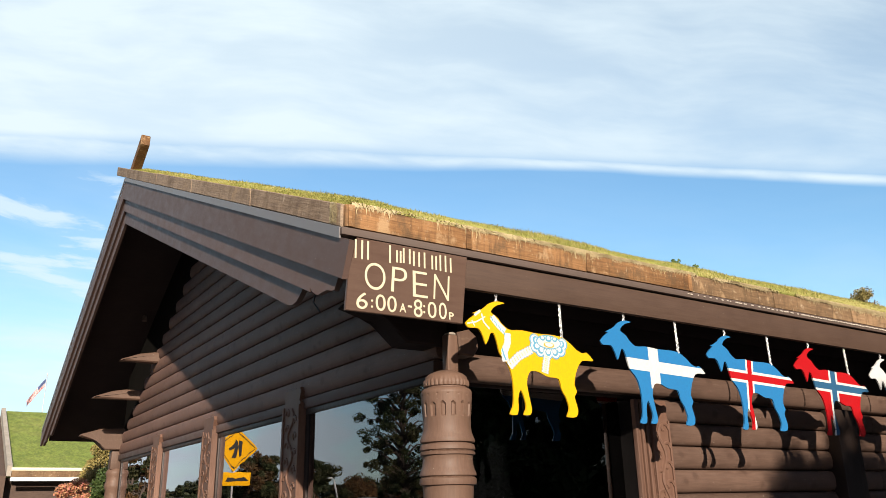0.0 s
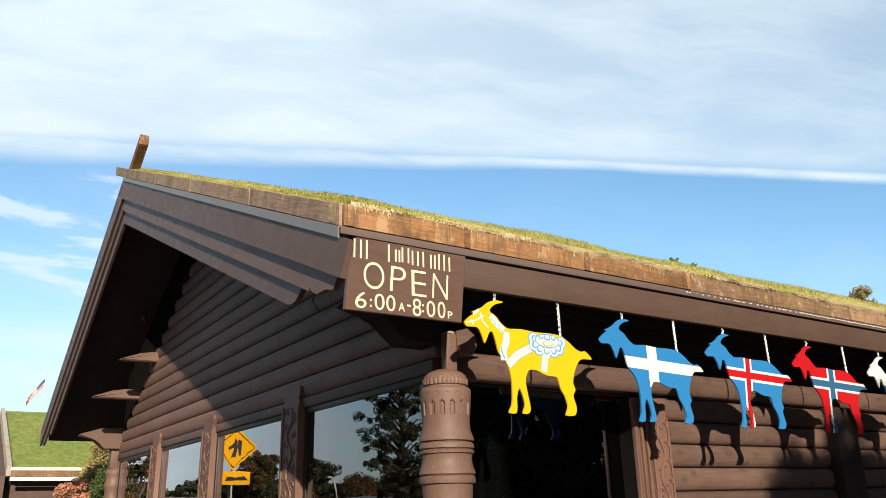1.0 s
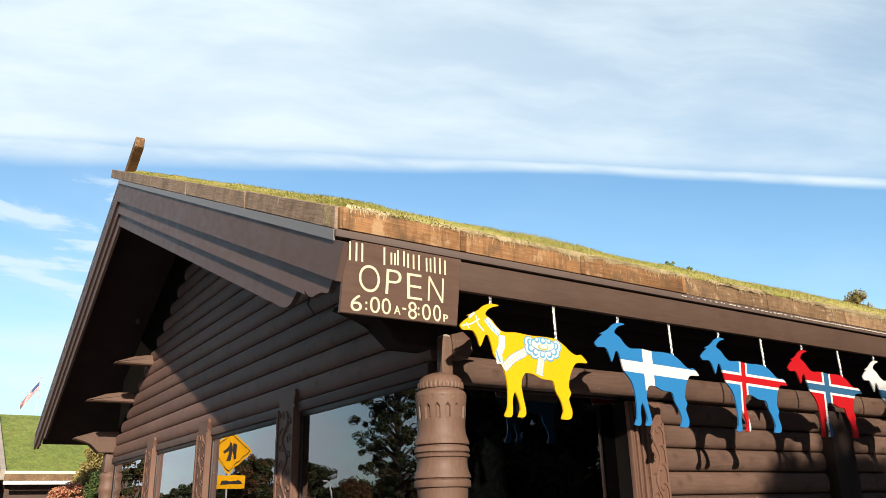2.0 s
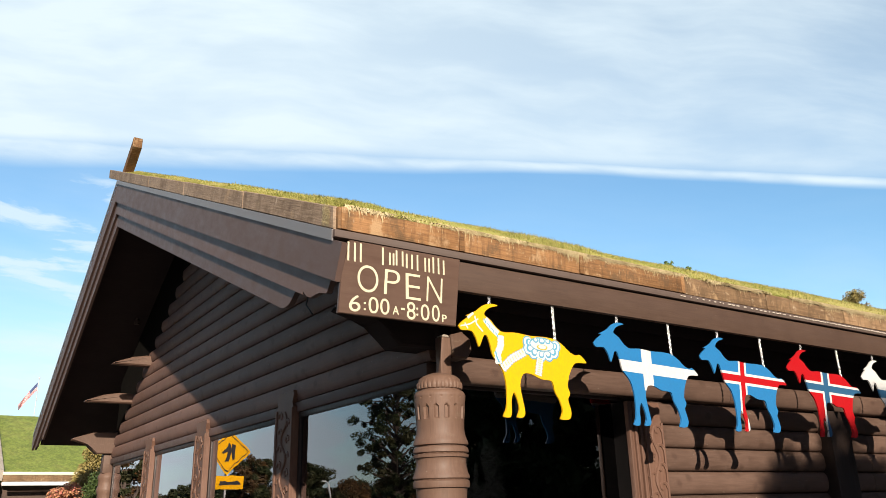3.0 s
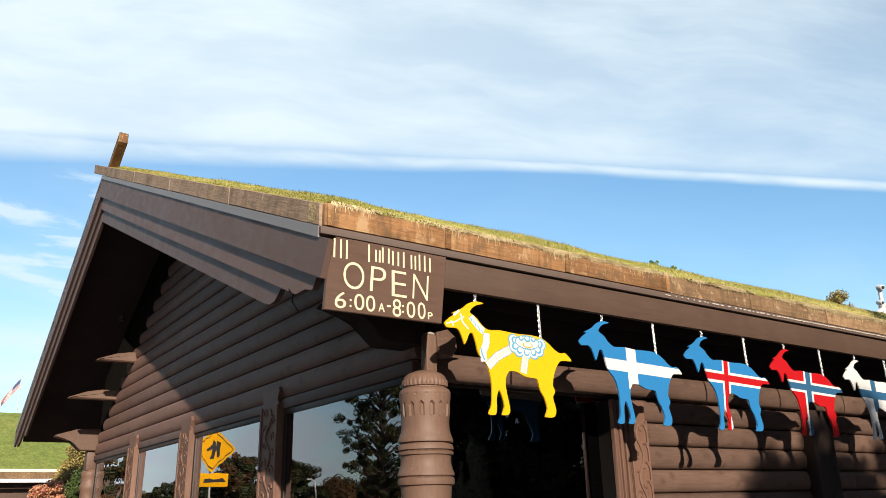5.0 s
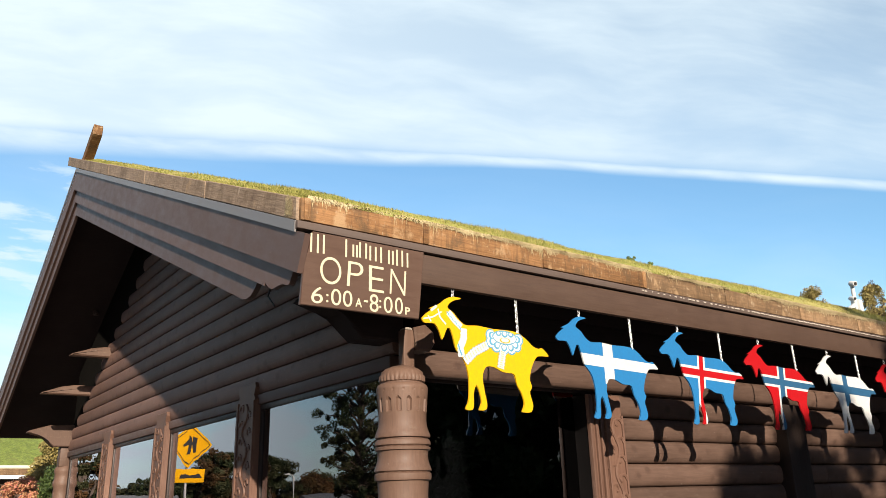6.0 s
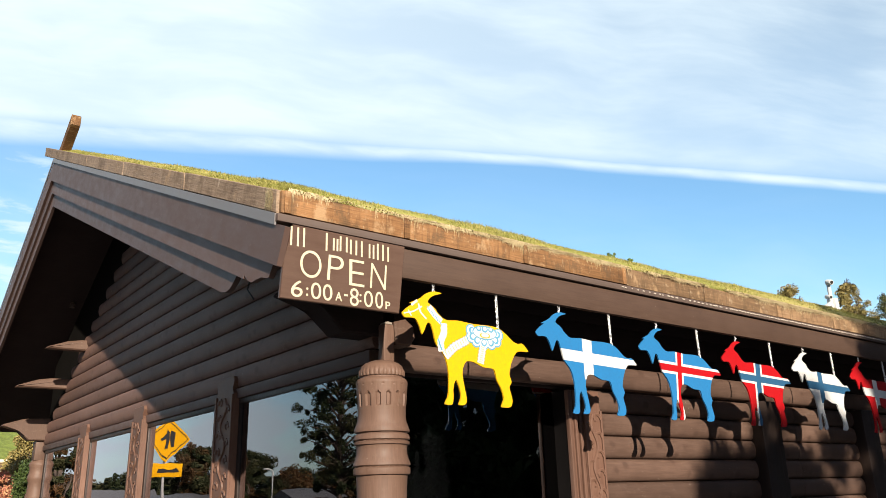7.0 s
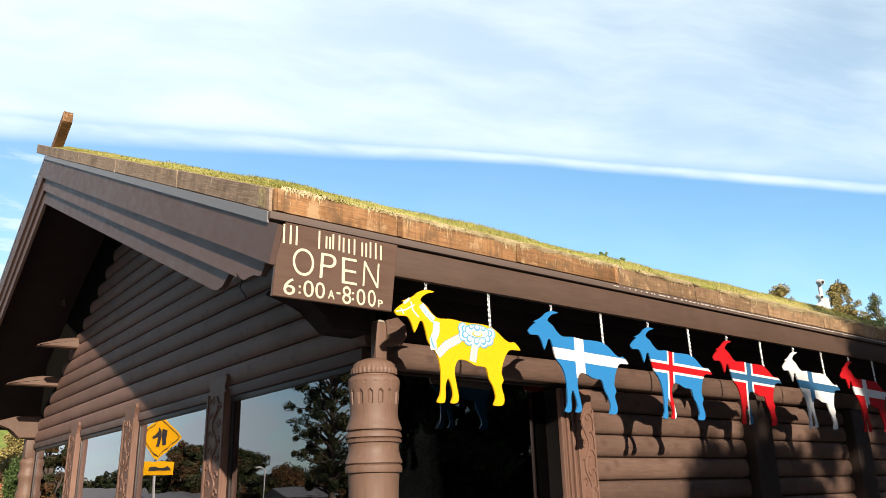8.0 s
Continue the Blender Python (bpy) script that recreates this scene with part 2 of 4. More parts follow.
def leaf_material(name, a, b, c, spread=0.5):
    m, n, bsdf = material(name)
    r = n.add("ShaderNodeNewGeometry").outputs["Random Per Island"]
    co = n.add("ShaderNodeTexCoord").outputs["Object"]
    big = n.noise(co, 0.7, 3.0)
    col = n.mix(r, a, b)
    col = n.mix(n.math("MULTIPLY", n.span(big, 0.42, 0.62, 0, 1, True), spread), col, c)
    n.put(bsdf.inputs["Base Color"], col)
    bsdf.inputs["Roughness"].default_value = 0.6
    bsdf.inputs["Specular IOR Level"].default_value = 0.3
    return m


LEAF_GREEN = leaf_material("green leaves", (0.030, 0.055, 0.014), (0.070, 0.100, 0.025), (0.13, 0.11, 0.03), 0.5)
LEAF_DARK = leaf_material("dark green leaves", (0.016, 0.030, 0.010), (0.035, 0.055, 0.018), (0.05, 0.05, 0.02), 0.4)
LEAF_RUST = leaf_material("rust autumn leaves", (0.085, 0.044, 0.017), (0.145, 0.072, 0.024), (0.045, 0.045, 0.018), 0.6)
LEAF_FAR = leaf_material("far dull green leaves", (0.020, 0.034, 0.012), (0.042, 0.056, 0.020), (0.075, 0.060, 0.022), 0.5)
LEAF_RED = leaf_material("red autumn leaves", (0.36, 0.10, 0.08), (0.50, 0.30, 0.14), (0.32, 0.31, 0.10), 0.85)
LEAF_OLIVE = leaf_material("yellow-green leaves", (0.20, 0.165, 0.050), (0.38, 0.29, 0.105), (0.15, 0.125, 0.04), 0.6)
BARK = wood("grey bark", (0.06, 0.045, 0.035), (0.14, 0.11, 0.09), (12, 12, 1.5), 0.9, None, 0, 1.0)


def glass_material():
    m, n, bsdf = material("window glass")
    t = m.node_tree
    t.nodes.remove(bsdf)
    gloss, clear, mixer, fres = n.add("ShaderNodeBsdfGlossy"), n.add("ShaderNodeBsdfTransparent"), n.add("ShaderNodeMixShader"), n.add("ShaderNodeFresnel")
    gloss.inputs["Roughness"].default_value = 0.0
    gloss.inputs["Color"].default_value = (0.96, 0.93, 0.97, 1)
    clear.inputs[0].default_value = (0.35, 0.37, 0.38, 1)
    fres.inputs["IOR"].default_value = 1.62
    co = n.add("ShaderNodeTexCoord").outputs["Object"]
    b = n.add("ShaderNodeBump")
    b.inputs["Strength"].default_value = 0.10
    b.inputs["Distance"].default_value = 0.02
    n.put(b.inputs["Height"], n.noise(co, 1.6, 1.0))
    n.put(gloss.inputs["Normal"], b.outputs[0])
    n.put(mixer.inputs[0], n.math("MULTIPLY", fres.outputs[0], 1.8, clamp=True))
    n.put(mixer.inputs[1], clear.outputs[0])
    n.put(mixer.inputs[2], gloss.outputs[0])
    n.put(t.nodes["Material Output"].inputs[0], mixer.outputs[0])
    return m


GLASS = glass_material()

# ---- mesh helpers ----


def smooth_mesh(me, angle=35):
    me.polygons.foreach_set("use_smooth", [True] * len(me.polygons))
    me.set_sharp_from_angle(angle=radians(angle))


def mesh_of(name, bm, mats, smooth=True):
    bmesh.ops.recalc_face_normals(bm, faces=bm.faces)
    me = bpy.data.meshes.new(name)
    bm.to_mesh(me)
    bm.free()
    for m in mats if isinstance(mats, (list, tuple)) else [mats]:
        me.materials.append(m)
    if smooth:
        smooth_mesh(me)
    return me


def part(name, bm, mats, parent=None, label=""):
    ob = new(name, mesh_of(name, bm, mats))
    if parent:
        ob.parent = parent
    if label:
        tagged(ob, label)
    return ob


def empty(name, at=(0, 0, 0), **tags):
    ob = new(name)
    ob.empty_display_size = 0.2
    ob.location = at
    return tagged(ob, **tags)


def box(bm, x0, x1, y0, y1, z0, z1, bevel=0.0, mat=0):
    vs = [bm.verts.new((x, y, z)) for x in (x0, x1) for y in (y0, y1) for z in (z0, z1)]
    fs = [bm.faces.new([vs[i] for i in q]) for q in ((0, 1, 3, 2), (4, 6, 7, 5), (0, 4, 5, 1), (2, 3, 7, 6), (0, 2, 6, 4), (1, 5, 7, 3))]
    for fc in fs:
        fc.material_index = mat
    if bevel:
        bmesh.ops.bevel(bm, geom=list({e for fc in fs for e in fc.edges}), offset=bevel, segments=2, affect="EDGES", profile=0.5)
    return bm


def prism(bm, outline, place, d0, d1, mat=0, bevel=0.0):
    """A flat outline drawn out from d0 to d1; place(u, v, d) gives the point."""
    a = [bm.verts.new(place(u, v, d0)) for u, v in outline]
    b = [bm.verts.new(place(u, v, d1)) for u, v in outline]
    n = len(outline)
    fs = [bm.faces.new(a), bm.faces.new(b[::-1])]
    for i in range(n):
        j = (i + 1) % n
        fs.append(bm.faces.new((a[j], a[i], b[i], b[j])))
    for fc in fs:
        fc.material_index = mat
    if bevel:
        bmesh.ops.bevel(bm, geom=list(fs[0].edges) + list(fs[1].edges), offset=bevel, segments=1, affect="EDGES")
    return bm


def along_x(u, v, d):
    return (d, u, v)


def along_y(u, v, d):
    return (u, d, v)


def along_z(u, v, d):
    return (u, v, d)


def lathe(bm, profile, at=(0, 0), n=28, mat=0, ripple=0, depth=0.0, band=(0, 0), cut=None):
    """A turned form from (radius, height) rows; ripple flutes the rows whose height lies in band."""
    rings = []
    for r, z in profile:
        ring = []
        for i in range(n):
            a = 2 * math.pi * i / n
            rr = r + (depth * math.cos(ripple * a) if band[0] <= z <= band[1] else 0)
            if cut:
                rr -= cut(a, z)
            ring.append(bm.verts.new((at[0] + rr * math.cos(a), at[1] + rr * math.sin(a), z)))
        rings.append(ring)
    for p, q in zip(rings, rings[1:]):
        for i in range(n):
            fc = bm.faces.new((p[i], p[(i + 1) % n], q[(i + 1) % n], q[i]))
            fc.material_index = mat
    bm.faces.new(rings[0][::-1])
    bm.faces.new(rings[-1])
    return bm


def tube(bm, points, radii, n=8, mat=0):
    """A tapered limb through points."""
    rings, pts = [], [Vector(p) for p in points]
    for i, p in enumerate(pts):
        d = (pts[min(i + 1, len(pts) - 1)] - pts[max(i - 1, 0)]).normalized()
        s = d.cross(Vector((0.31, 0.87, 0.37))).normalized()
        u = d.cross(s)
        rings.append([bm.verts.new(p + radii[i] * (math.cos(2 * math.pi * k / n) * s + math.sin(2 * math.pi * k / n) * u)) for k in range(n)])
    for p, q in zip(rings, rings[1:]):
        for k in range(n):
            fc = bm.faces.new((p[k], p[(k + 1) % n], q[(k + 1) % n], q[k]))
            fc.material_index = mat
    bm.faces.new(rings[0][::-1]).material_index = mat
    bm.faces.new(rings[-1]).material_index = mat
    return bm


def loose_mesh(name, verts, faces, mat, parent=None, smooth=False):
    me = bpy.data.meshes.new(name)
    me.from_pydata(verts, [], faces)
    me.materials.append(mat)
    if smooth:
        smooth_mesh(me)
    ob = new(name, me)
    if parent:
        ob.parent = parent
    return ob


# ---- plan of the restaurant ----
XR, XW = 1.90, 3.024          # rake boards, gable wall
YE, YW = 4.01, 4.675          # eave boards, long wall
APEX_Y, APEX_Z = 11.75, 6.486
NEAR, FAR = 0.422, 0.520      # rise of the two roof slopes
Y_END, X_END = 18.0, 19.0     # far eave, far end of the long wall
WALL_END = 15.75              # far corner of the gable wall


def roof_z(y):
    """Height of the underside of the edge boards."""
    return APEX_Z - (NEAR * (APEX_Y - y) if y < APEX_Y else FAR * (y - APEX_Y))


ground_bm = bmesh.new()
bmesh.ops.create_grid(ground_bm, x_segments=60, y_segments=60, size=1500)
GROUND_MAT = plain("grey asphalt", (0.046, 0.045, 0.043), 0.9, 0, 0.3, 3.0, 0.4)
ground = part("ground", ground_bm, GROUND_MAT)
tagged(ground, "grey worn asphalt ground round the restaurant", "ground", kind="structure")

restaurant = empty("restaurant", (XW, YW, 0), label="brown-stained log restaurant with a sod roof", category="building")


def rpart(name, bm, mats, parent=None, label=""):
    """A part of the restaurant, given in world places."""
    ob = part(name, bm, mats, None, label)
    ob.parent = parent or restaurant
    if not parent:
        ob.matrix_parent_inverse = Matrix.Translation((-XW, -YW, 0))
    return ob


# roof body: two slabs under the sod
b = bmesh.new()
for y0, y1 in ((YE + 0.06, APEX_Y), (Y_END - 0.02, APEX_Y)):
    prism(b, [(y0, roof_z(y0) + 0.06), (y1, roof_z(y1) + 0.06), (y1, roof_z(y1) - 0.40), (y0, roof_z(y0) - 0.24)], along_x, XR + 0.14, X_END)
roof = rpart("roof", b, SOFFIT_SHADE, None, "low-pitched roof with a dark boarded soffit")


def rake_boards(side):
    """Three stepped barge boards, metal flashing and sod edge boards along one slope of the gable."""
    far = side == "far"
    y_low = Y_END if far else YE
    sgn = -1 if far else 1
    rise = FAR if far else NEAR
    # each board: top, lower edge at the eave and at the ridge, set-back, and its lower end as (way up the slope, drop) rows
    boards = (
        (-0.055, -0.325, -0.352, 0.000, [(-0.120, -0.068), (-0.025, -0.325)]),
        (-0.300, -0.502, -0.545, 0.035, [(0.070, -0.300), (0.105, -0.342), (0.150, -0.415), (0.166, -0.428), (0.210, -0.436), (0.258, -0.441), (0.330, -0.468), (0.400, -0.500), (0.440, -0.502), (0.490, -0.492), (0.524, -0.478), (0.535, -0.502)]),
        (-0.455, -0.677, -0.740, 0.067, [(0.600, -0.455), (0.625, -0.482), (0.686, -0.484), (0.722, -0.510), (0.769, -0.562), (0.830, -0.622), (0.900, -0.660), (0.978, -0.677)]),
    )
    for top, low, low_ridge, back, end in boards:
        line = [(y_low + sgn * u, roof_z(y_low + sgn * u) + v) for u, v in end] + [(APEX_Y, APEX_Z + low_ridge), (APEX_Y, APEX_Z + top)]
        bb = bmesh.new()
        prism(bb, line, along_x, XR + back, XR + back + 0.038)
        rpart("barge_board", bb, TRIM_Y)
    bb = bmesh.new()
    prism(bb, [(y_low, roof_z(y_low) + 0.0), (y_low, roof_z(y_low) - 0.074), (APEX_Y, APEX_Z - 0.058), (APEX_Y, APEX_Z)], along_x, XR - 0.014, XR - 0.002)
    rpart("flashing", bb, FLASHING, None, "grey metal flashing strip")
    joints = (YE, 5.75, 7.70, 9.50, 12.62) if not far else (Y_END, 16.2, 14.3, 12.6, 11.12)
    for y0, y1 in zip(joints, joints[1:]):
        g = 0.006 * sgn
        z = lambda y: APEX_Z + sgn * rise * (y - APEX_Y)
        bb = bmesh.new()
        off = 0.05 if far else 0.0
        prism(bb, [(y0 + g, z(y0) + 0.002), (y1 - g, z(y1) + 0.002), (y1 - g, z(y1) + 0.155), (y0 + g, z(y0) + 0.155)], along_x, XR + off - 0.002, XR + off + 0.13, 0, 0.006)
        rpart("edge_board", bb, SOD_BOARD_X if far and y1 < 12 else SOD_BOARD_Y, roof)


rake_boards("near")
rake_boards("far")

# eave: fascia, metal edge, edge boards
b = bmesh.new()
box(b, XR + 0.15, X_END, YE, YE + 0.045, 2.955, 3.158, 0.004)
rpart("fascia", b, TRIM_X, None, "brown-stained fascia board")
b = bmesh.new()
box(b, XR - 0.008, X_END, YE - 0.03, YE + 0.05, 3.165, 3.214, 0.004)
rpart("drip_edge", b, GUTTER, None, "dull metal drip edge")
# black strip behind the drip edge, the gap's shadow put into its colour
b = bmesh.new()
box(b, XR + 0.10, X_END, YE + 0.05, YE + 0.09, 2.99, 3.22)
rpart("gap_shade_strip", b, BLACK)
xs = [XR + 0.01, 2.83, 3.92, 5.05, 6.2, 7.45, 8.6, 9.9, 11.2, 12.6, 14.0, 15.5, 17.2, X_END]
rng = random.Random(4)
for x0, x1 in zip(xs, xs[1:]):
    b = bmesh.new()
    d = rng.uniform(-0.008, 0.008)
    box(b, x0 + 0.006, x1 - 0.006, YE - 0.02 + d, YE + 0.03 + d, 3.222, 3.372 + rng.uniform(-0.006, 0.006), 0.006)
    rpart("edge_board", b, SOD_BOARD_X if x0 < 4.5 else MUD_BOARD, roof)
for x in [XR + 0.055] + xs[1:4]:
    b = bmesh.new()
    box(b, x - 0.021, x + 0.021, YE - 0.034, YE - 0.012, 3.222, 3.366, 0.003)
    rpart("batten", b, SOD_BOARD_X, roof)

# gable wall
LOG_BULGE = 0.062


def log_profile(z0, h, bulge, out, n=7, power=0.7):
    """Half-round face of a log: (distance out of the wall, height) rows."""
    rows = []
    for i in range(n + 1):
        a = math.pi * i / n
        rows.append((out * (0.02 + bulge * max(0.0, math.sin(a)) ** power), z0 + h * (0.5 - 0.5 * math.cos(a))))
    return rows


# near-black backing stands in for the shaded soffit beside the log ends
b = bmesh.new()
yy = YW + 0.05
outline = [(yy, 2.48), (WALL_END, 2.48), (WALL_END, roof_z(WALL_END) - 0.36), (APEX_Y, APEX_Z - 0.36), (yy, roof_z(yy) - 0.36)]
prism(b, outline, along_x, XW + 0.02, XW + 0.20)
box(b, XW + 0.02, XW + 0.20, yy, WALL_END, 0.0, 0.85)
gable_wall = rpart("gable_wall", b, INNER_SHADE, None, "brown-stained log gable wall, tone lifted for grazing sun")
k = 0
z = 2.61
while z < 6.1:
    mid = z + 0.1
    y0 = max(YW - 0.02, APEX_Y - (APEX_Z - 0.42 - mid) / NEAR)
    y1 = min(WALL_END, WALL_END - (mid - 2.78) / 0.575)
    if y1 - y0 > 0.5:
        b = bmesh.new()
        rows = [(XW + 0.03 - d, zz) for d, zz in log_profile(z + 0.0005, 0.199, 0.052, 1, 9, 0.6)]
        prism(b, [(XW + 0.03, z + 0.0005)] + rows + [(XW + 0.03, z + 0.1995)], lambda u, v, d: (u, d, v), y0, y1)
        rpart("log", b, LOG_Y, gable_wall)
    z += 0.2
b = bmesh.new()
box(b, XW - 0.04, XW + 0.05, YW + 0.02, WALL_END, 2.505, 2.605, 0.012)
rpart("head_board", b, TRIM_Y, gable_wall)

# gable windows
for y0, y1 in ((4.86, 6.985), (7.53, 9.735), (10.32, 12.45), (13.02, 15.45)):
    b = bmesh.new()
    win = rpart("window", box(b, XW - 0.020, XW + 0.19, y0 - 0.10, y1 + 0.10, 2.452, 2.503, 0.004), DARK_Z, None, "fixed window reflecting sky and trees")
    for ya, yb in ((y0 - 0.10, y0), (y1, y1 + 0.11)):
        b = bmesh.new()
        box(b, XW - 0.018, XW + 0.19, ya, yb, 0.90, 2.452, 0.003)
        rpart("jamb", b, DARK_Z, win)
    b = bmesh.new()
    box(b, XW - 0.05, XW + 0.19, y0 - 0.10, y1 + 0.10, 0.85, 0.90, 0.006)
    rpart("sill", b, TRIM_Y, win)
    b = bmesh.new()
    box(b, XW - 0.004, XW + 0.004, y0 - 0.05, y1 + 0.05, 0.90, 2.46)
    pane = rpart("pane", b, GLASS, win, "reflecting window glass")
    pane.visible_shadow = False


def carved_pilaster(name, at, w, d, z0, z1, facing):
    """A flat post with a notched head and a carved vine on its face. facing: 'x' or 'y'."""
    bb = bmesh.new()
    place = (lambda u, v, q: (at[0] - q, at[1] + u, v)) if facing == "x" else (lambda u, v, q: (at[0] + u, at[1] - q, v))
    h = w / 2
    outline = [(-h, z0), (h, z0), (h, z1 - 0.16), (h * 0.80, z1 - 0.12), (h, z1 - 0.05), (h * 0.9, z1), (-h * 0.9, z1), (-h, z1 - 0.05), (-h * 0.80, z1 - 0.12), (-h, z1 - 0.16)]
    prism(bb, outline, place, 0.0, d - 0.016, 0, 0.006)
    for a, e in ((-h + 0.001, -h * 0.82), (h * 0.82, h - 0.001)):
        prism(bb, [(a, z0), (e, z0), (e, z1 - 0.17), (a, z1 - 0.17)], place, 0.01, d, 0, 0.004)
    post = rpart(name, bb, TRIM_Z, None, "carved brown pilaster with a vine pattern")
    # raised vine: a winding stem with curled leaves
    bb = bmesh.new()
    zz = z1 - 0.20
    pts = []
    while zz > z0 + 0.05:
        pts.append(place(h * 0.30 * math.sin((z1 - zz) * 17.0), zz, d - 0.014))
        zz -= 0.03
    tube(bb, pts, [0.015] * len(pts), 6)
    zz, s = z1 - 0.24, 1
    while zz > z0 + 0.1:
        curl = []
        for i in range(9):
            a = i / 8 * 4.6
            r = 0.056 * (1 - i / 11)
            curl.append(place(s * (h * 0.40 + r * math.cos(a)), zz + r * math.sin(a), d - 0.017))
        tube(bb, curl, [0.019 * (1 - 0.06 * i) for i in range(9)], 6)
        zz -= 0.078
        s = -s
    rpart("carving", bb, TRIM_Z, post)
    return post


for yc in (12.70, 10.00, 7.255):
    carved_pilaster("pilaster", (XW + 0.006, yc), 0.43, 0.098, 0.85, 2.72, "x")

# turned corner columns


def column(x, y):
    prof = [(0.17, 0.0), (0.17, 0.3), (0.15, 0.32), (0.155, 0.9), (0.165, 1.0), (0.165, 1.55), (0.167, 1.64), (0.172, 1.712), (0.173, 1.718), (0.189, 1.724), (0.192, 1.738), (0.191, 1.764),
            (0.181, 1.772), (0.181, 1.776), (0.193, 1.783), (0.191, 1.798), (0.181, 1.820), (0.172, 1.855), (0.170, 1.885), (0.173, 1.908), (0.174, 1.912), (0.187, 1.917), (0.189, 1.934),
            (0.178, 1.940), (0.178, 1.944), (0.190, 1.950), (0.189, 1.966), (0.181, 1.984), (0.170, 1.988), (0.170, 1.993), (0.188, 1.999), (0.189, 2.012), (0.180, 2.036), (0.168, 2.07), (0.164, 2.11)]
    # the plain neck with a ring of recessed flutes and a row of small holes
    for i in range(24):
        z = 2.150 + 0.0078 * i
        prof.append((0.165 + 0.012 * (z - 2.15) / 0.15, z))
    prof += [(0.176, 2.340), (0.170, 2.352), (0.163, 2.358), (0.147, 2.364), (0.147, 2.370), (0.160, 2.376), (0.163, 2.392), (0.160, 2.415), (0.150, 2.425), (0.144, 2.445), (0.120, 2.465), (0.07, 2.485)]

    def carve(a, z):
        u = abs((a * 15 / (2 * math.pi)) % 1.0 - 0.5)
        if 2.172 < z < 2.262:
            top = min(1.0, max(0.0, (2.262 - z) / 0.018)) ** 0.5
            return 0.015 if u < 0.20 * top else 0.0
        if 2.306 < z < 2.318:
            return 0.007 if u > 0.41 else 0.0
        if 2.372 < z < 2.420:
            return 0.007 * (1 - abs(math.sin(a * 15)))
        if abs(z - 1.772) < 0.003 or abs(z - 1.940) < 0.003:
            return 0.004 * abs(math.sin(a * 11))
        return 0.0

    bb = bmesh.new()
    lathe(bb, prof, (x, y), 150, cut=carve)
    col = rpart("column", bb, COLUMN, None, "turned and carved brown wooden column")
    # squared block and bracket on top
    bb = bmesh.new()
    box(bb, x - 0.02, x + 0.07, y - 0.06, y + 0.015, 2.46, 2.745, 0.01)
    rpart("block", bb, COLUMN, col)
    bb = bmesh.new()
    prism(bb, [(x - 0.018, 2.741), (x + 0.052, 2.741), (x + 0.044, 2.756), (x + 0.012, 2.760), (x - 0.014, 2.752)], along_y, y - 0.064, y - 0.004, 0, 0.003)
    rpart("splintered_top", bb, PALE, col, "pale bare wood on the chipped top")
    return col


column(2.964, 4.50)
b = bmesh.new()
lathe(b, [(0.15, 0.0), (0.15, 1.60), (0.168, 1.70), (0.168, 1.76), (0.150, 1.80), (0.146, 1.98), (0.168, 2.02), (0.168, 2.08), (0.150, 2.12), (0.148, 2.22), (0.166, 2.26), (0.160, 2.31), (0.125, 2.35), (0.12, 2.36)], (XW - 0.04, WALL_END + 0.06), 32)
far_column = rpart("column", b, COLUMN, None, "turned brown wooden column with a square block")
b = bmesh.new()
box(b, XW - 0.16, XW + 0.08, WALL_END - 0.06, WALL_END + 0.18, 2.34, 2.69, 0.015)
rpart("block", b, COLUMN, far_column)

# long wall
b = bmesh.new()
box(b, 5.30, X_END, YW + 0.10, YW + 0.24, 0.0, 2.40)
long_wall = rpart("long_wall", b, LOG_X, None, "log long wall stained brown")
z = 0.05
while z < 2.5:
    mid_door = z + 0.2 < 2.46
    beam = abs(z - 2.45) < 0.02
    x0 = 5.335 if mid_door else (3.12 if beam else XW + 0.21)
    h, bulge, base = (0.210, 0.080, YW + 0.10) if beam else (0.196, LOG_BULGE, YW + 0.095)
    zb = z + (0.018 if beam else 0.0)
    cuts = [x0, x0 + 3.4, x0 + 7.1, x0 + 11.0, X_END] if not beam else [x0, 3.82, 5.24, 6.42, 7.1, 8.3, 9.6, 12.0, 16.0, X_END]
    for xa, xb in zip(cuts, cuts[1:]):
        b = bmesh.new()
        rows = [(base - d, zz) for d, zz in log_profile(zb + 0.002, h, bulge, 1, 11, 0.45 if beam else 0.7)]
        prism(b, [(base, zb + 0.002)] + rows + [(base, zb + 0.002 + h)], along_x, xa + 0.002, xb - 0.002)
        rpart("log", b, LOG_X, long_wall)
    z += 0.2

# dark boards added above the beam, eave shade put into their colour
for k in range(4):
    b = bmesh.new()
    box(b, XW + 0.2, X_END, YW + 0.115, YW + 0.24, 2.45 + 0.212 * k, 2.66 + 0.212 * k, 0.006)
    rpart("frieze_board", b, SOFFIT_SHADE, long_wall)

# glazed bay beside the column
# near-black frame and reveal put the bay's shade into the colour
BAY_SHADE = wood("near-black frame, shade painted in", (0.004, 0.0035, 0.0035), (0.008, 0.007, 0.007), GZ, 0.8, gloss=0.04)
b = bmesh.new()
bay = rpart("bay_window", box(b, XW + 0.2, 4.96, YW + 0.17, YW + 0.27, 2.30, 2.47, 0.004), BAY_SHADE, None, "tall dark glazed bay under the log beam")
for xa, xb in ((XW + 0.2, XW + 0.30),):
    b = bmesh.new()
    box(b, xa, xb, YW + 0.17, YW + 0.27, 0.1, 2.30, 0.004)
    rpart("mullion", b, BAY_SHADE, bay)
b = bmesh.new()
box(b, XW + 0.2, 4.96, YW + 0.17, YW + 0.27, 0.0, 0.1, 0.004)
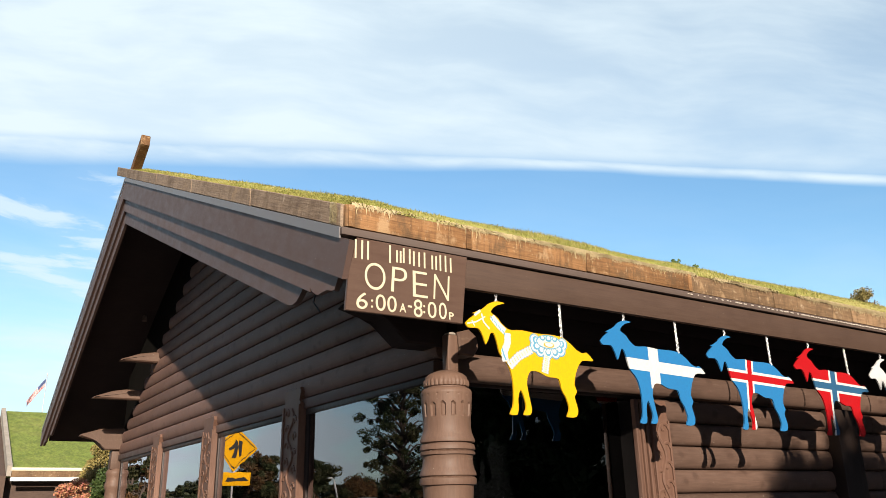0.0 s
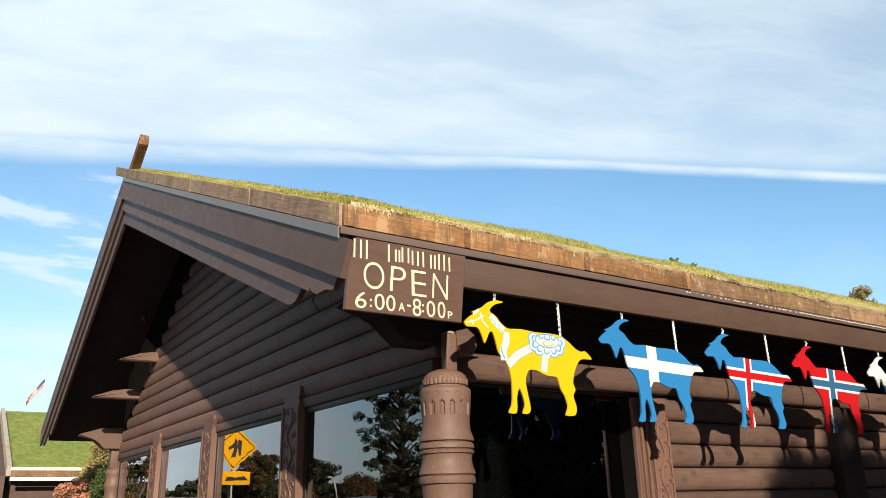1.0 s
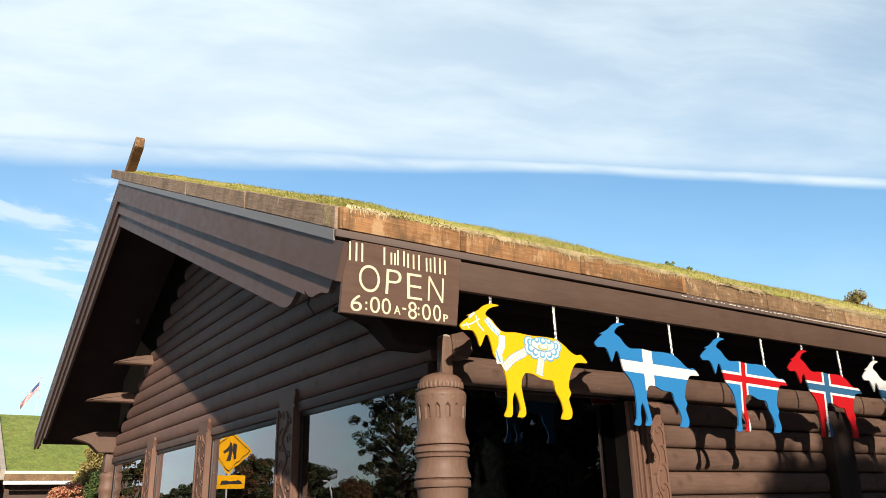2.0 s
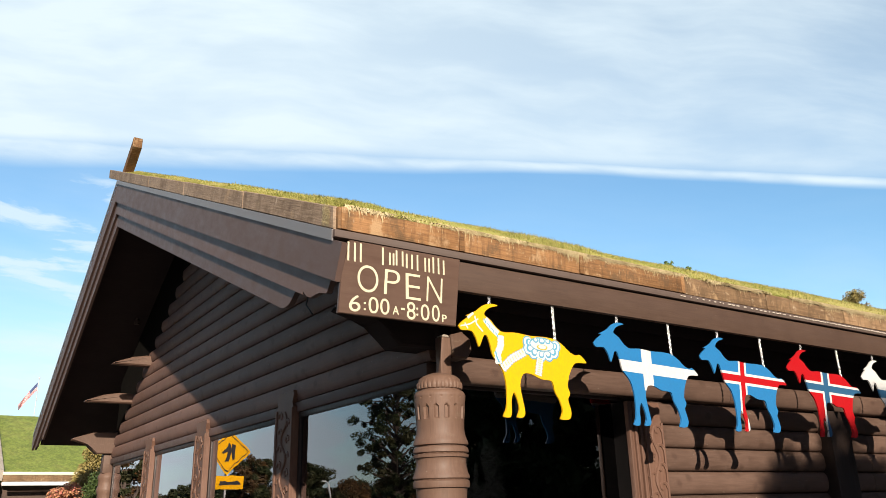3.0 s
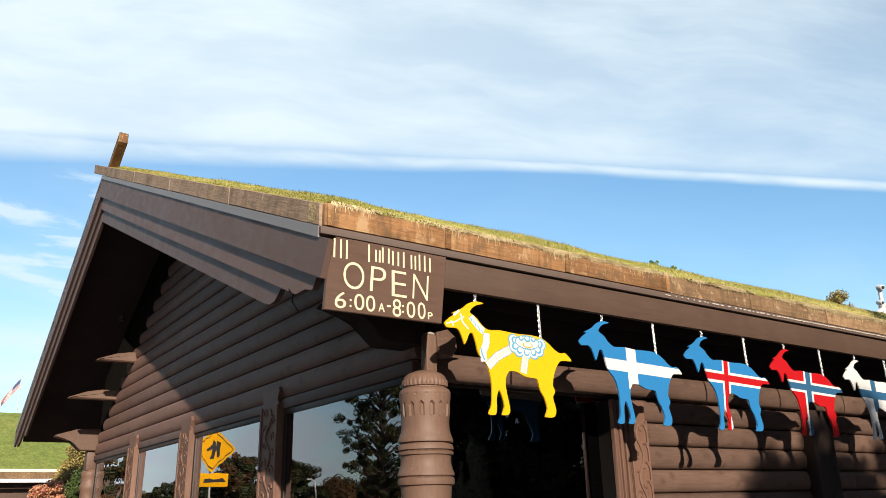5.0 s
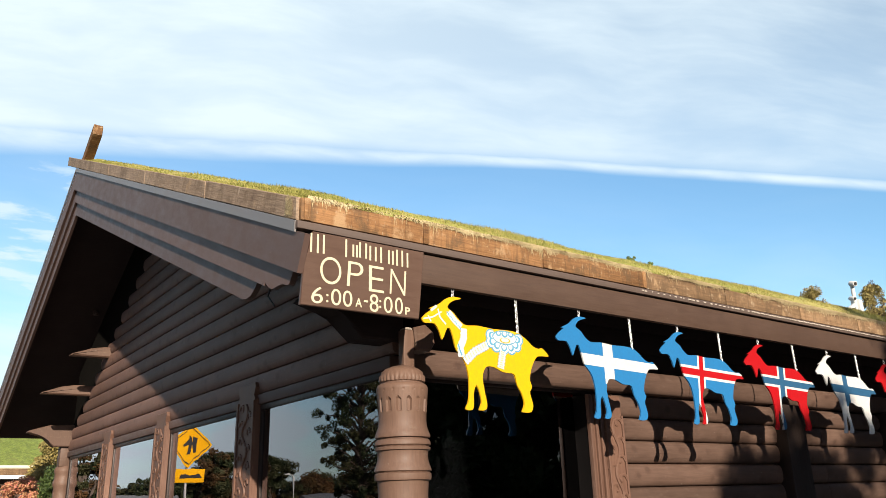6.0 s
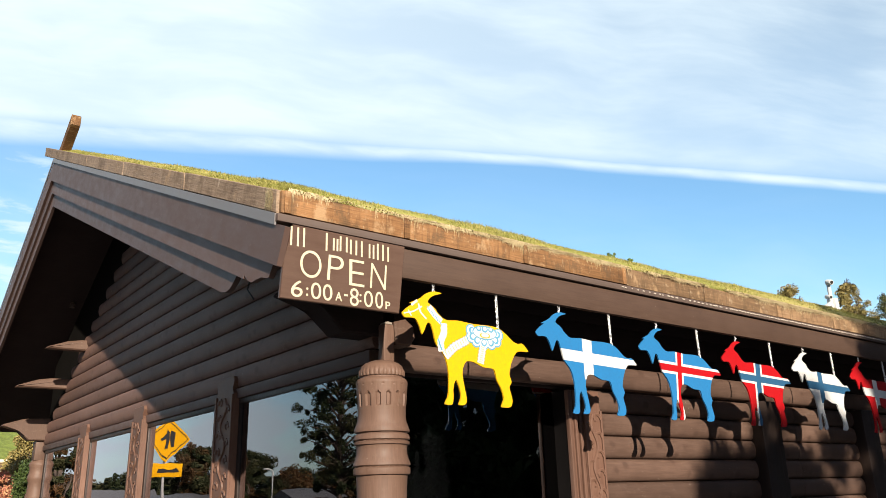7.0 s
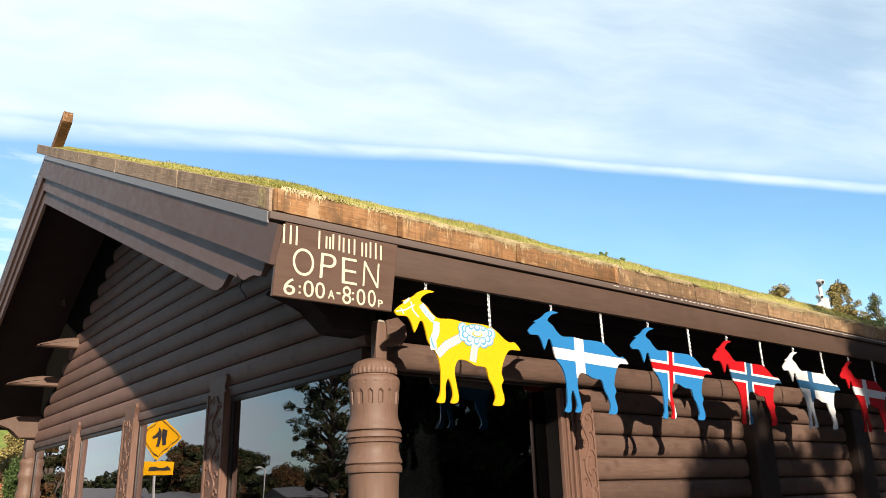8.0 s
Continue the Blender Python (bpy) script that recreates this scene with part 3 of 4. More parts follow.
rpart("sill", b, BAY_SHADE, bay)
b = bmesh.new()
box(b, XW + 0.205, 4.956, YW + 0.150, YW + 0.158, 0.02, 2.448)
pane = rpart("pane", b, GLASS, bay, "dark window glass")
pane.visible_shadow = False
# curtain nearly black, the room's shade put into the cloth
CURTAIN = plain("curtain cloth darkened to shade", (0.006, 0.006, 0.007), 0.95, 0, 0.3, 8.0, 0.2)
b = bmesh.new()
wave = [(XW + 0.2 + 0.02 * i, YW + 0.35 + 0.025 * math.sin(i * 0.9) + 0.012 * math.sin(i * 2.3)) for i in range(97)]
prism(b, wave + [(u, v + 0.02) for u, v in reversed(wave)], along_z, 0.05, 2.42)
rpart("curtain", b, CURTAIN, bay, "heavy curtain behind the glass, darkened to stand for shade")
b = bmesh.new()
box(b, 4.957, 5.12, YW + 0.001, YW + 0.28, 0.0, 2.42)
rpart("reveal", b, BAY_SHADE, bay)
for xa, xb, out in ((4.950, 4.985, 0.045), (4.985, 5.020, 0.026), (5.020, 5.055, 0.042), (5.055, 5.085, 0.018), (5.085, 5.125, 0.036)):
    b = bmesh.new()
    box(b, xa, xb - 0.001, YW - out, YW, 0.0, 2.42, 0.006)
    rpart("casing_strip", b, TRIM_Z, bay)
carved_pilaster("pilaster", (5.240, YW + 0.035), 0.225, 0.095, 0.0, 2.42, "y")
for xc in (8.03, 10.35, 13.0):
    b = bmesh.new()
    box(b, xc - 0.19, xc + 0.19, YW - 0.10, YW + 0.06, 0.0, 2.46, 0.01)
    rpart("wall_post", b, DARK_Z)

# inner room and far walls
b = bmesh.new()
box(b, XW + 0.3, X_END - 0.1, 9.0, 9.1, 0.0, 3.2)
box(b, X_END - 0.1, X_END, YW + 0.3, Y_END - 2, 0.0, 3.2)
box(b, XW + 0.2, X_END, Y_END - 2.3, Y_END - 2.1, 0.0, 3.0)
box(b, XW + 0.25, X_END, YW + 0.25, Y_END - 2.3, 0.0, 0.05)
rpart("inner_wall", b, INNER_SHADE)

# purlins and bracket under the far slope, and at the near corner
for yc, zc, x0 in ((14.45, 3.545, 2.22), (13.35, 4.03, 2.40)):
    b = bmesh.new()
    prism(b, [(3.06, zc - 0.085), (x0, zc - 0.085), (x0 + 0.02, zc - 0.06), (x0 + 0.30, zc + 0.045), (x0 + 0.52, zc + 0.085), (3.06, zc + 0.085)], along_y, yc - 0.09, yc + 0.09, 0, 0.02)
    rpart("purlin", b, COLUMN)
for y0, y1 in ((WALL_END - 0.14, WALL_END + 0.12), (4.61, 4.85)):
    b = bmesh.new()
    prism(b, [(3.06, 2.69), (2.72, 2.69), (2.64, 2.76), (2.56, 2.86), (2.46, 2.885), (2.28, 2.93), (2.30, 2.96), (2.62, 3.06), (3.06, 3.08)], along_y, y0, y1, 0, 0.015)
    # near bracket darker than the far one: its shade is painted in
    rpart("eave_bracket", b, COLUMN if y0 > 10 else SOFFIT_SHADE)
b = bmesh.new()
prism(b, [(3.04, 2.60), (3.16, 2.60), (3.20, 2.66), (3.19, 2.74), (3.12, 2.79), (3.02, 2.76)], along_y, 4.42, 4.58, 0, 0.01)
rpart("eave_bracket", b, COLUMN)

b = bmesh.new()
tube(b, [(2.02, 4.627, 2.992), (2.015, 4.657, 2.907), (2.02, 4.560, 2.821)], [0.005, 0.005, 0.005], 6)
rpart("cable", b, BLACK)
b = bmesh.new()
lathe(b, [(0.045, 0.0), (0.045, 0.05), (0.03, 0.10)], (0, 0), 16)
ob = rpart("soffit_lamp", b, GUTTER, None, "small dull round soffit lamp, unlit")
ob.matrix_basis = Matrix.Translation((2.874, 14.131, 4.820))
# ---- sod on the roof ----


def sod_z(x, y):
    """Top of the sod: a low swell that grows along the eave."""
    e = min(1.0, max(0.0, (y - YE) / 0.20), max(0.0, (x - XR - 0.03) / 0.16))
    swell = (0.030 * min(1.0, max(0.0, (x - 1.9) / 1.3)) + 0.024 * min(1.0, max(0.0, (x - 5.0) / 3.5))) * e
    return roof_z(y) + 0.105 + 0.090 * e + swell + 0.022 * noise.noise((x * 1.3, y * 1.3, 0)) + 0.015 * noise.noise((x * 5, y * 5, 3))


nx, ny = 240, 36
verts, faces = [], []
for i in range(nx + 1):
    x = XR + 0.06 + (X_END - XR - 0.06) * (i / nx) ** 1.4
    for j in range(ny + 1):
        y = YE + 0.012 + (APEX_Y - YE - 0.012) * (j / ny) ** 1.6
        zz = sod_z(x, y)
        verts.append((x, y, zz))
for i in range(nx):
    for j in range(ny):
        a = i * (ny + 1) + j
        faces.append((a, a + ny + 1, a + ny + 2, a + 1))
sod = loose_mesh("sod", verts, faces, SOD, None, True)
tagged(sod, "sod roof covering of dry-tipped green grass", "grass", kind="stuff")
verts, faces = [], []
for y0, y1 in ((APEX_Y, Y_END - 0.02),):
    for x in (XR + 0.1, X_END):
        for y in (y0, y1):
            verts.append((x, y, roof_z(y) + 0.14))
    faces.append((0, 2, 3, 1))
far_sod = loose_mesh("sod", verts, faces, SOD)
tagged(far_sod, "sod covering on the far roof slope", "grass", kind="stuff")


def blades(name, count, place, mat, height, width, label, droop=0.5):
    """Single grass blades; place(r) gives a root point."""
    vs, fs = [], []
    r = random.Random(name + str(count))
    for _ in range(count):
        p, hh = place(r)
        h = height * r.uniform(0.45, 1.25) * hh
        a = r.uniform(0, 2 * math.pi)
        w = width * r.uniform(0.6, 1.3)
        lean = Vector((math.cos(a), math.sin(a), 0)) * h * r.uniform(0.1, droop + 0.4)
        side = Vector((-math.sin(a * 1.7), math.cos(a * 1.7), 0)) * w
        q = len(vs)
        top = p + Vector((0, 0, h)) + lean
        mid = p + Vector((0, 0, h * 0.6)) + lean * 0.35
        vs += [p - side, p + side, mid + side * 0.7, mid - side * 0.7, top]
        fs += [(q, q + 1, q + 2, q + 3), (q + 3, q + 2, q + 4)]
    ob = loose_mesh(name, [tuple(v) for v in vs], fs, mat)
    return tagged(ob, label, "grass", kind="stuff")


def eave_root(r):
    x = XR + 0.05 + 14 * r.random() ** 1.6
    y = YE + 0.0 + 0.8 * r.random() ** 2.6
    patch = 0.75 + 0.7 * noise.noise((x * 0.9, y * 0.9, 7))
    return Vector((x, y, max(sod_z(x, y) - 0.01, roof_z(y) + 0.14))), patch


def rake_root(r):
    y = YE + 0.1 + 7.4 * r.random()
    x = XR + 0.06 + 0.9 * r.random() ** 2
    return Vector((x, y, max(sod_z(x, y) - 0.01, roof_z(y) + 0.14))), 0.8 + 0.5 * noise.noise((x, y * 0.9, 9))


blades("grass", 130000, eave_root, SOD, 0.037, 0.0022, "short dry-tipped grass along the eave")
blades("grass", 50000, rake_root, SOD, 0.034, 0.0030, "short green grass along the rake")



def lip_root(r):
    x = XR + 0.05 + 13 * r.random() ** 1.15
    y = YE - 0.012 + 0.07 * r.random()
    return Vector((x, y, roof_z(y) + 0.138 - (0.03 if x < XR + 0.8 * r.random() else 0.0))), 0.7 + 0.6 * noise.noise((x * 2.3, 4, 7))


blades("dry_grass", 26000, lip_root, STRAW, 0.016, 0.0018, "dry straw-coloured grass on the lip of the eave", 1.4)
vs, fs = [], []
rng = random.Random(77)
for _ in range(52000):
    x = XR + 0.06 + 12 * rng.random() ** 1.15
    if noise.noise((x * 2.1, 1.5, 0)) < rng.uniform(-0.7, 0.40) or rng.random() > (x - XR) * 0.55 + 0.08:
        continue
    p = Vector((x, YE - 0.022, 3.372 + rng.uniform(-0.004, 0.02)))
    drop = rng.uniform(0.004, 0.028) * (2.6 if rng.random() < 0.10 else 1.0) * (1.0 + 1.1 * noise.noise((x * 5.0, 8.5, 0)))
    q = p + Vector((rng.uniform(-0.02, 0.02), -0.006 - rng.random() * 0.012, -drop))
    w = rng.uniform(0.0014, 0.0038)
    k = len(vs)
    vs += [(p.x - w, p.y + 0.02, p.z), (p.x + w, p.y + 0.02, p.z), (p.x + w, p.y - 0.006, p.z), (p.x - w, p.y - 0.006, p.z), tuple(q)]
    fs += [(k, k + 1, k + 2, k + 3), (k + 3, k + 2, k + 4)]
# a clump of dead grass at the corner of the rake
for _ in range(420):
    y = YE + 0.05 + 0.10 * rng.random()
    p = Vector((XR - 0.004 - 0.010 * rng.random(), y, roof_z(y) + 0.03 + 0.13 * rng.random()))
    q = p + Vector((rng.uniform(-0.006, 0.002), rng.uniform(-0.012, 0.012), -rng.uniform(0.015, 0.04)))
    k = len(vs)
    vs += [(p.x, p.y - 0.002, p.z), (p.x, p.y + 0.002, p.z), tuple(q)]
    fs.append((k, k + 1, k + 2))
roots = loose_mesh("dry_roots", vs, fs, STRAW)
tagged(roots, "pale dry roots hanging over the eave boards", "grass", kind="stuff")

# small pale beads in the drip edge further along
vs, fs = [], []
x = 5.0
while x < 15.0:
    w, zt = rng.uniform(0.008, 0.050), 3.199 + rng.uniform(-0.002, 0.002)
    k = len(vs)
    for px, py, pz in ((x, YE - 0.036, zt - 0.010), (x + w, YE - 0.036, zt - 0.010), (x + w, YE - 0.036, zt), (x, YE - 0.036, zt), (x, YE - 0.028, zt - 0.010), (x + w, YE - 0.028, zt - 0.010), (x + w, YE - 0.028, zt), (x, YE - 0.028, zt)):
        vs.append((px, py, pz))
    fs += [(k, k + 1, k + 2, k + 3), (k + 4, k + 7, k + 6, k + 5), (k, k + 4, k + 5, k + 1), (k + 3, k + 2, k + 6, k + 7), (k, k + 3, k + 7, k + 4), (k + 1, k + 5, k + 6, k + 2)]
    x += w + (rng.uniform(0.002, 0.014) if x > 6.5 else rng.uniform(0.004, 0.07))
beads = loose_mesh("gravel_beads", vs, fs, PALE)
tagged(beads, "pale bits caught along the metal drip edge", "gravel", kind="stuff")

# ---- sign board ----
sign = empty("sign_board", (2.36, YE - 0.02, 2.92), label="brown hand-lettered wooden opening-hours sign on the fascia", category="sign")


def sign_part(name, bm, mats, label=""):
    ob = part(name, bm, mats, None, label)
    ob.parent = sign
    ob.matrix_parent_inverse = Matrix.Translation((-2.36, -YE + 0.02, -2.92))
    return ob


b = bmesh.new()
prism(b, [(1.920, 2.694), (2.755, 2.699), (2.804, 3.156), (1.992, 3.156), (1.940, 2.948)], along_y, YE - 0.040, YE - 0.012, 0, 0.004)
sign_part("board", b, SIGN_WOOD)


def glyph(ch, x0, x1, z0, z1, lean=0.0, weight=-0.012):
    """A painted character of the built-in font, fitted to a field of the board."""
    cu = bpy.data.curves.new("letter", "FONT")
    cu.body, cu.size, cu.extrude, cu.offset = ch, 1.0, 0.02, weight
    tmp = bpy.data.objects.new("letter", cu)
    scene.collection.objects.link(tmp)
    dg = bpy.context.evaluated_depsgraph_get()
    dg.update()
    me = bpy.data.meshes.new_from_object(tmp.evaluated_get(dg))
    bpy.data.objects.remove(tmp)
    co = np.array([v.co for v in me.vertices])
    lo, hi = co.min(0), co.max(0)
    for v in me.vertices:
        u, w = (v.co.x - lo[0]) / (hi[0] - lo[0]), (v.co.y - lo[1]) / (hi[1] - lo[1])
        d = (v.co.z - lo[2]) / (hi[2] - lo[2])
        v.co = (x0 + (x1 - x0) * u + lean * (w - 0.5), YE - 0.0405 - 0.0012 * d, z0 + (z1 - z0) * w)
    weld = bmesh.new()
    weld.from_mesh(me)
    bmesh.ops.remove_doubles(weld, verts=weld.verts[:], dist=0.0002)
    weld.to_mesh(me)
    weld.free()
    me.materials.clear()
    me.materials.append(CREAM)
    ob = new("letter", me)
    ob.parent = sign
    ob.matrix_parent_inverse = Matrix.Translation((-2.36, -YE + 0.02, -2.92))
    return ob


for ch, x0, x1, z0, z1, lean in (("O", 2.044, 2.186, 2.841, 3.010, 0), ("P", 2.230, 2.338, 2.846, 3.006, 0.01), ("E", 2.381, 2.490, 2.834, 3.002, 0.0), ("N", 2.537, 2.654, 2.838, 3.002, 0.01),
                                 ("6", 1.992, 2.067, 2.712, 2.814, 0.01), (".", 2.088, 2.102, 2.727, 2.741, 0), (".", 2.088, 2.102, 2.764, 2.778, 0), ("0", 2.120, 2.188, 2.715, 2.816, 0), ("0", 2.200, 2.264, 2.716, 2.816, 0), ("A", 2.286, 2.332, 2.724, 2.779, 0),
                                 ("-", 2.346, 2.373, 2.760, 2.772, 0), ("8", 2.387, 2.450, 2.706, 2.818, 0), (".", 2.456, 2.470, 2.735, 2.749, 0), (".", 2.456, 2.470, 2.773, 2.787, 0), ("0", 2.489, 2.553, 2.711, 2.815, 0), ("0", 2.572, 2.630, 2.712, 2.820, 0), ("P", 2.648, 2.684, 2.716, 2.764, 0)):
    glyph(ch, x0, x1, z0, z1, lean, -0.014 if z0 > 2.8 else 0.012 if ch in "AP" else -0.002)
# upper line: plain upright bars, one or two to a sign of the line
for x, wide, low, top in ((1.974, 0.044, 3.022, 3.142), (2.058, 0.0, 3.024, 3.144), (2.212, 0.0, 3.028, 3.143), (2.262, 0.026, 3.038, 3.117), (2.310, 0.044, 3.041, 3.140), (2.384, 0.040, 3.034, 3.130),
                          (2.464, 0.0, 3.030, 3.134), (2.522, 0.030, 3.031, 3.124), (2.584, 0.040, 3.029, 3.138), (2.664, 0.0, 3.030, 3.128)):
    for dx in sorted({0.0, wide}):
        b = bmesh.new()
        box(b, x + dx, x + dx + 0.012, YE - 0.0418, YE - 0.0403, low, top)
        sign_part("painted_bar", b, CREAM)

# ---- hanging cut-outs ----
HEAD = [(0.104, 0.562), (0.020, 0.558), (-0.001, 0.586), (0.038, 0.625), (0.089, 0.661), (0.060, 0.663), (0.148, 0.703), (0.201, 0.745), (0.266, 0.770), (0.341, 0.765), (0.262, 0.738), (0.214, 0.688)]
BACK = [(0.272, 0.654), (0.305, 0.617), (0.364, 0.578), (0.479, 0.585), (0.622, 0.576), (0.756, 0.579), (0.858, 0.570), (0.929, 0.534), (0.992, 0.488), (1.046, 0.469), (1.090, 0.477), (1.153, 0.420), (1.037, 0.412)]
HIND = [(0.975, 0.328), (0.945, 0.230), (0.966, 0.182), (0.939, 0.144), (0.965, 0.046), (0.944, 0.001), (0.855, -0.002), (0.883, 0.052), (0.861, 0.127), (0.822, 0.187), (0.799, 0.263)]
FORE = [(0.700, 0.270), (0.612, 0.300), (0.540, 0.299), (0.505, 0.227), (0.514, 0.145), (0.537, 0.029), (0.520, -0.002), (0.463, -0.004), (0.488, 0.044), (0.477, 0.104), (0.447, 0.167), (0.421, 0.110), (0.419, 0.041), (0.407, -0.006), (0.345, -0.004), (0.377, 0.056), (0.383, 0.211)]
CHEST = [(0.353, 0.322), (0.281, 0.399), (0.259, 0.480), (0.235, 0.540), (0.210, 0.542), (0.165, 0.455), (0.141, 0.513)]


def rounded(points, steps=4, tension=0.42):
    """A closed curve through the points."""
    out, n = [], len(points)
    for i in range(n):
        p0, p1, p2, p3 = (Vector(points[(i + k) % n]) for k in (-1, 0, 1, 2))
        m1, m2 = (p2 - p0) * tension * min(1, (p2 - p1).length / max((p1 - p0).length, 1e-3)), (p3 - p1) * tension * min(1, (p2 - p1).length / max((p3 - p2).length, 1e-3))
        for s in range(steps):
            u = s / steps
            out.append(tuple((2 * u**3 - 3 * u**2 + 1) * p1 + (u**3 - 2 * u**2 + u) * m1 + (3 * u**2 - 2 * u**3) * p2 + (u**3 - u**2) * m2))
    return out


SHAPE = rounded(HEAD + BACK + HIND + FORE + CHEST)


def painted(name, ground_colour, bars, floor=-1.0, mid=0.548, lean=0.0, widen=1.0):
    """Board paint in a ground colour with crossed bars: (half width, colour) from wide to narrow."""
    m, n, bsdf = material(name)
    co = n.add("ShaderNodeTexCoord").outputs["Object"]
    x, y, z = n.split(co)
    across = n.math("ABSOLUTE", n.math("SUBTRACT", n.math("ADD", z, n.math("MULTIPLY", x, 0.030)), 0.449))
    down = n.math("DIVIDE", n.math("ABSOLUTE", n.math("SUBTRACT", n.math("ADD", x, n.math("MULTIPLY", n.math("SUBTRACT", 0.58, z), lean)), mid)), widen)
    down = n.math("ADD", down, n.math("LESS_THAN", z, floor))
    near = n.math("MINIMUM", across, down)
    col = ground_colour
    for half, c in bars:
        col = n.mix(n.math("MULTIPLY", n.math("LESS_THAN", near, half), n.math("GREATER_THAN", x, 0.235)), col, c)
    speck = n.noise(co, 60.0, 5.0)
    col = n.mix(n.math("MULTIPLY", n.span(speck, 0.35, 0.75), 0.12), col, (0.05, 0.05, 0.05))
    n.put(bsdf.inputs["Base Color"], col)
    n.put(bsdf.inputs["Roughness"], n.span(speck, 0.3, 0.7, 0.40, 0.55))
    bsdf.inputs["Specular IOR Level"].default_value = 0.2
    bump(n, bsdf, n.noise(co, 25.0, 4.0), 0.08, 0.002)
    return m


BLUE, RED, YEL, WHT, NAVY = (0.018, 0.148, 0.35), (0.35, 0.004, 0.007), (0.62, 0.352, 0.003), (0.52, 0.52, 0.51), (0.022, 0.085, 0.17)
KINDS = [
    ("yellow with white and blue harness", painted("yellow board paint", YEL, [])),
    ("light blue with a white cross", painted("blue paint with white cross", BLUE, [(0.044, WHT)], 0.262, 0.556, 0.0, 1.25)),
    ("light blue with a red and white cross", painted("blue paint with red cross", BLUE, [(0.052, WHT), (0.029, RED)], -1.0, 0.547, 0.12)),
    ("red with a blue and white cross", painted("red paint with blue cross", RED, [(0.052, WHT), (0.030, NAVY)], -1.0, 0.585, 0.11, 1.3)),
    ("white with a dark blue cross", painted("white paint with blue cross", WHT, [(0.040, NAVY)], 0.262, 0.530, 0.0, 1.15)),
    ("red with a white cross", painted("red paint with white cross", RED, [(0.045, WHT)], 0.262, 0.55, 0.0, 1.15)),
]
CUT_Y = YE + 0.030


def chain(x, z0, z1, lean=0.0):
    """A hanging chain of oval links."""
    bb = bmesh.new()
    n = max(2, round((z0 - z1) / 0.019))
    for i in range(n):
        zc = z0 - (i + 0.5) * (z0 - z1) / n
        pts = []
        for k in range(11):
            a = 2 * math.pi * k / 10
            u, v = 0.0085 * math.cos(a), 0.0145 * math.sin(a)
            pts.append((u, 0, v) if i % 2 == 0 else (0, u, v))
        tube(bb, [(p[0] + lean * (z0 - zc), p[1], p[2] + zc - z1) for p in pts], [0.0034] * 11, 5)
    ob = new("hanging_chain", mesh_of("hanging_chain", bb, CHAIN))
    ob.location = (x, CUT_Y, z1)
    return tagged(ob, "bright galvanised chain hanging from the eave", "chain", "chains under the eave")


PAINT_WHITE = plain("white board paint", (0.52, 0.52, 0.51), 0.4)
PAINT_BLUE = plain("pale blue board paint", (0.075, 0.27, 0.42), 0.4)


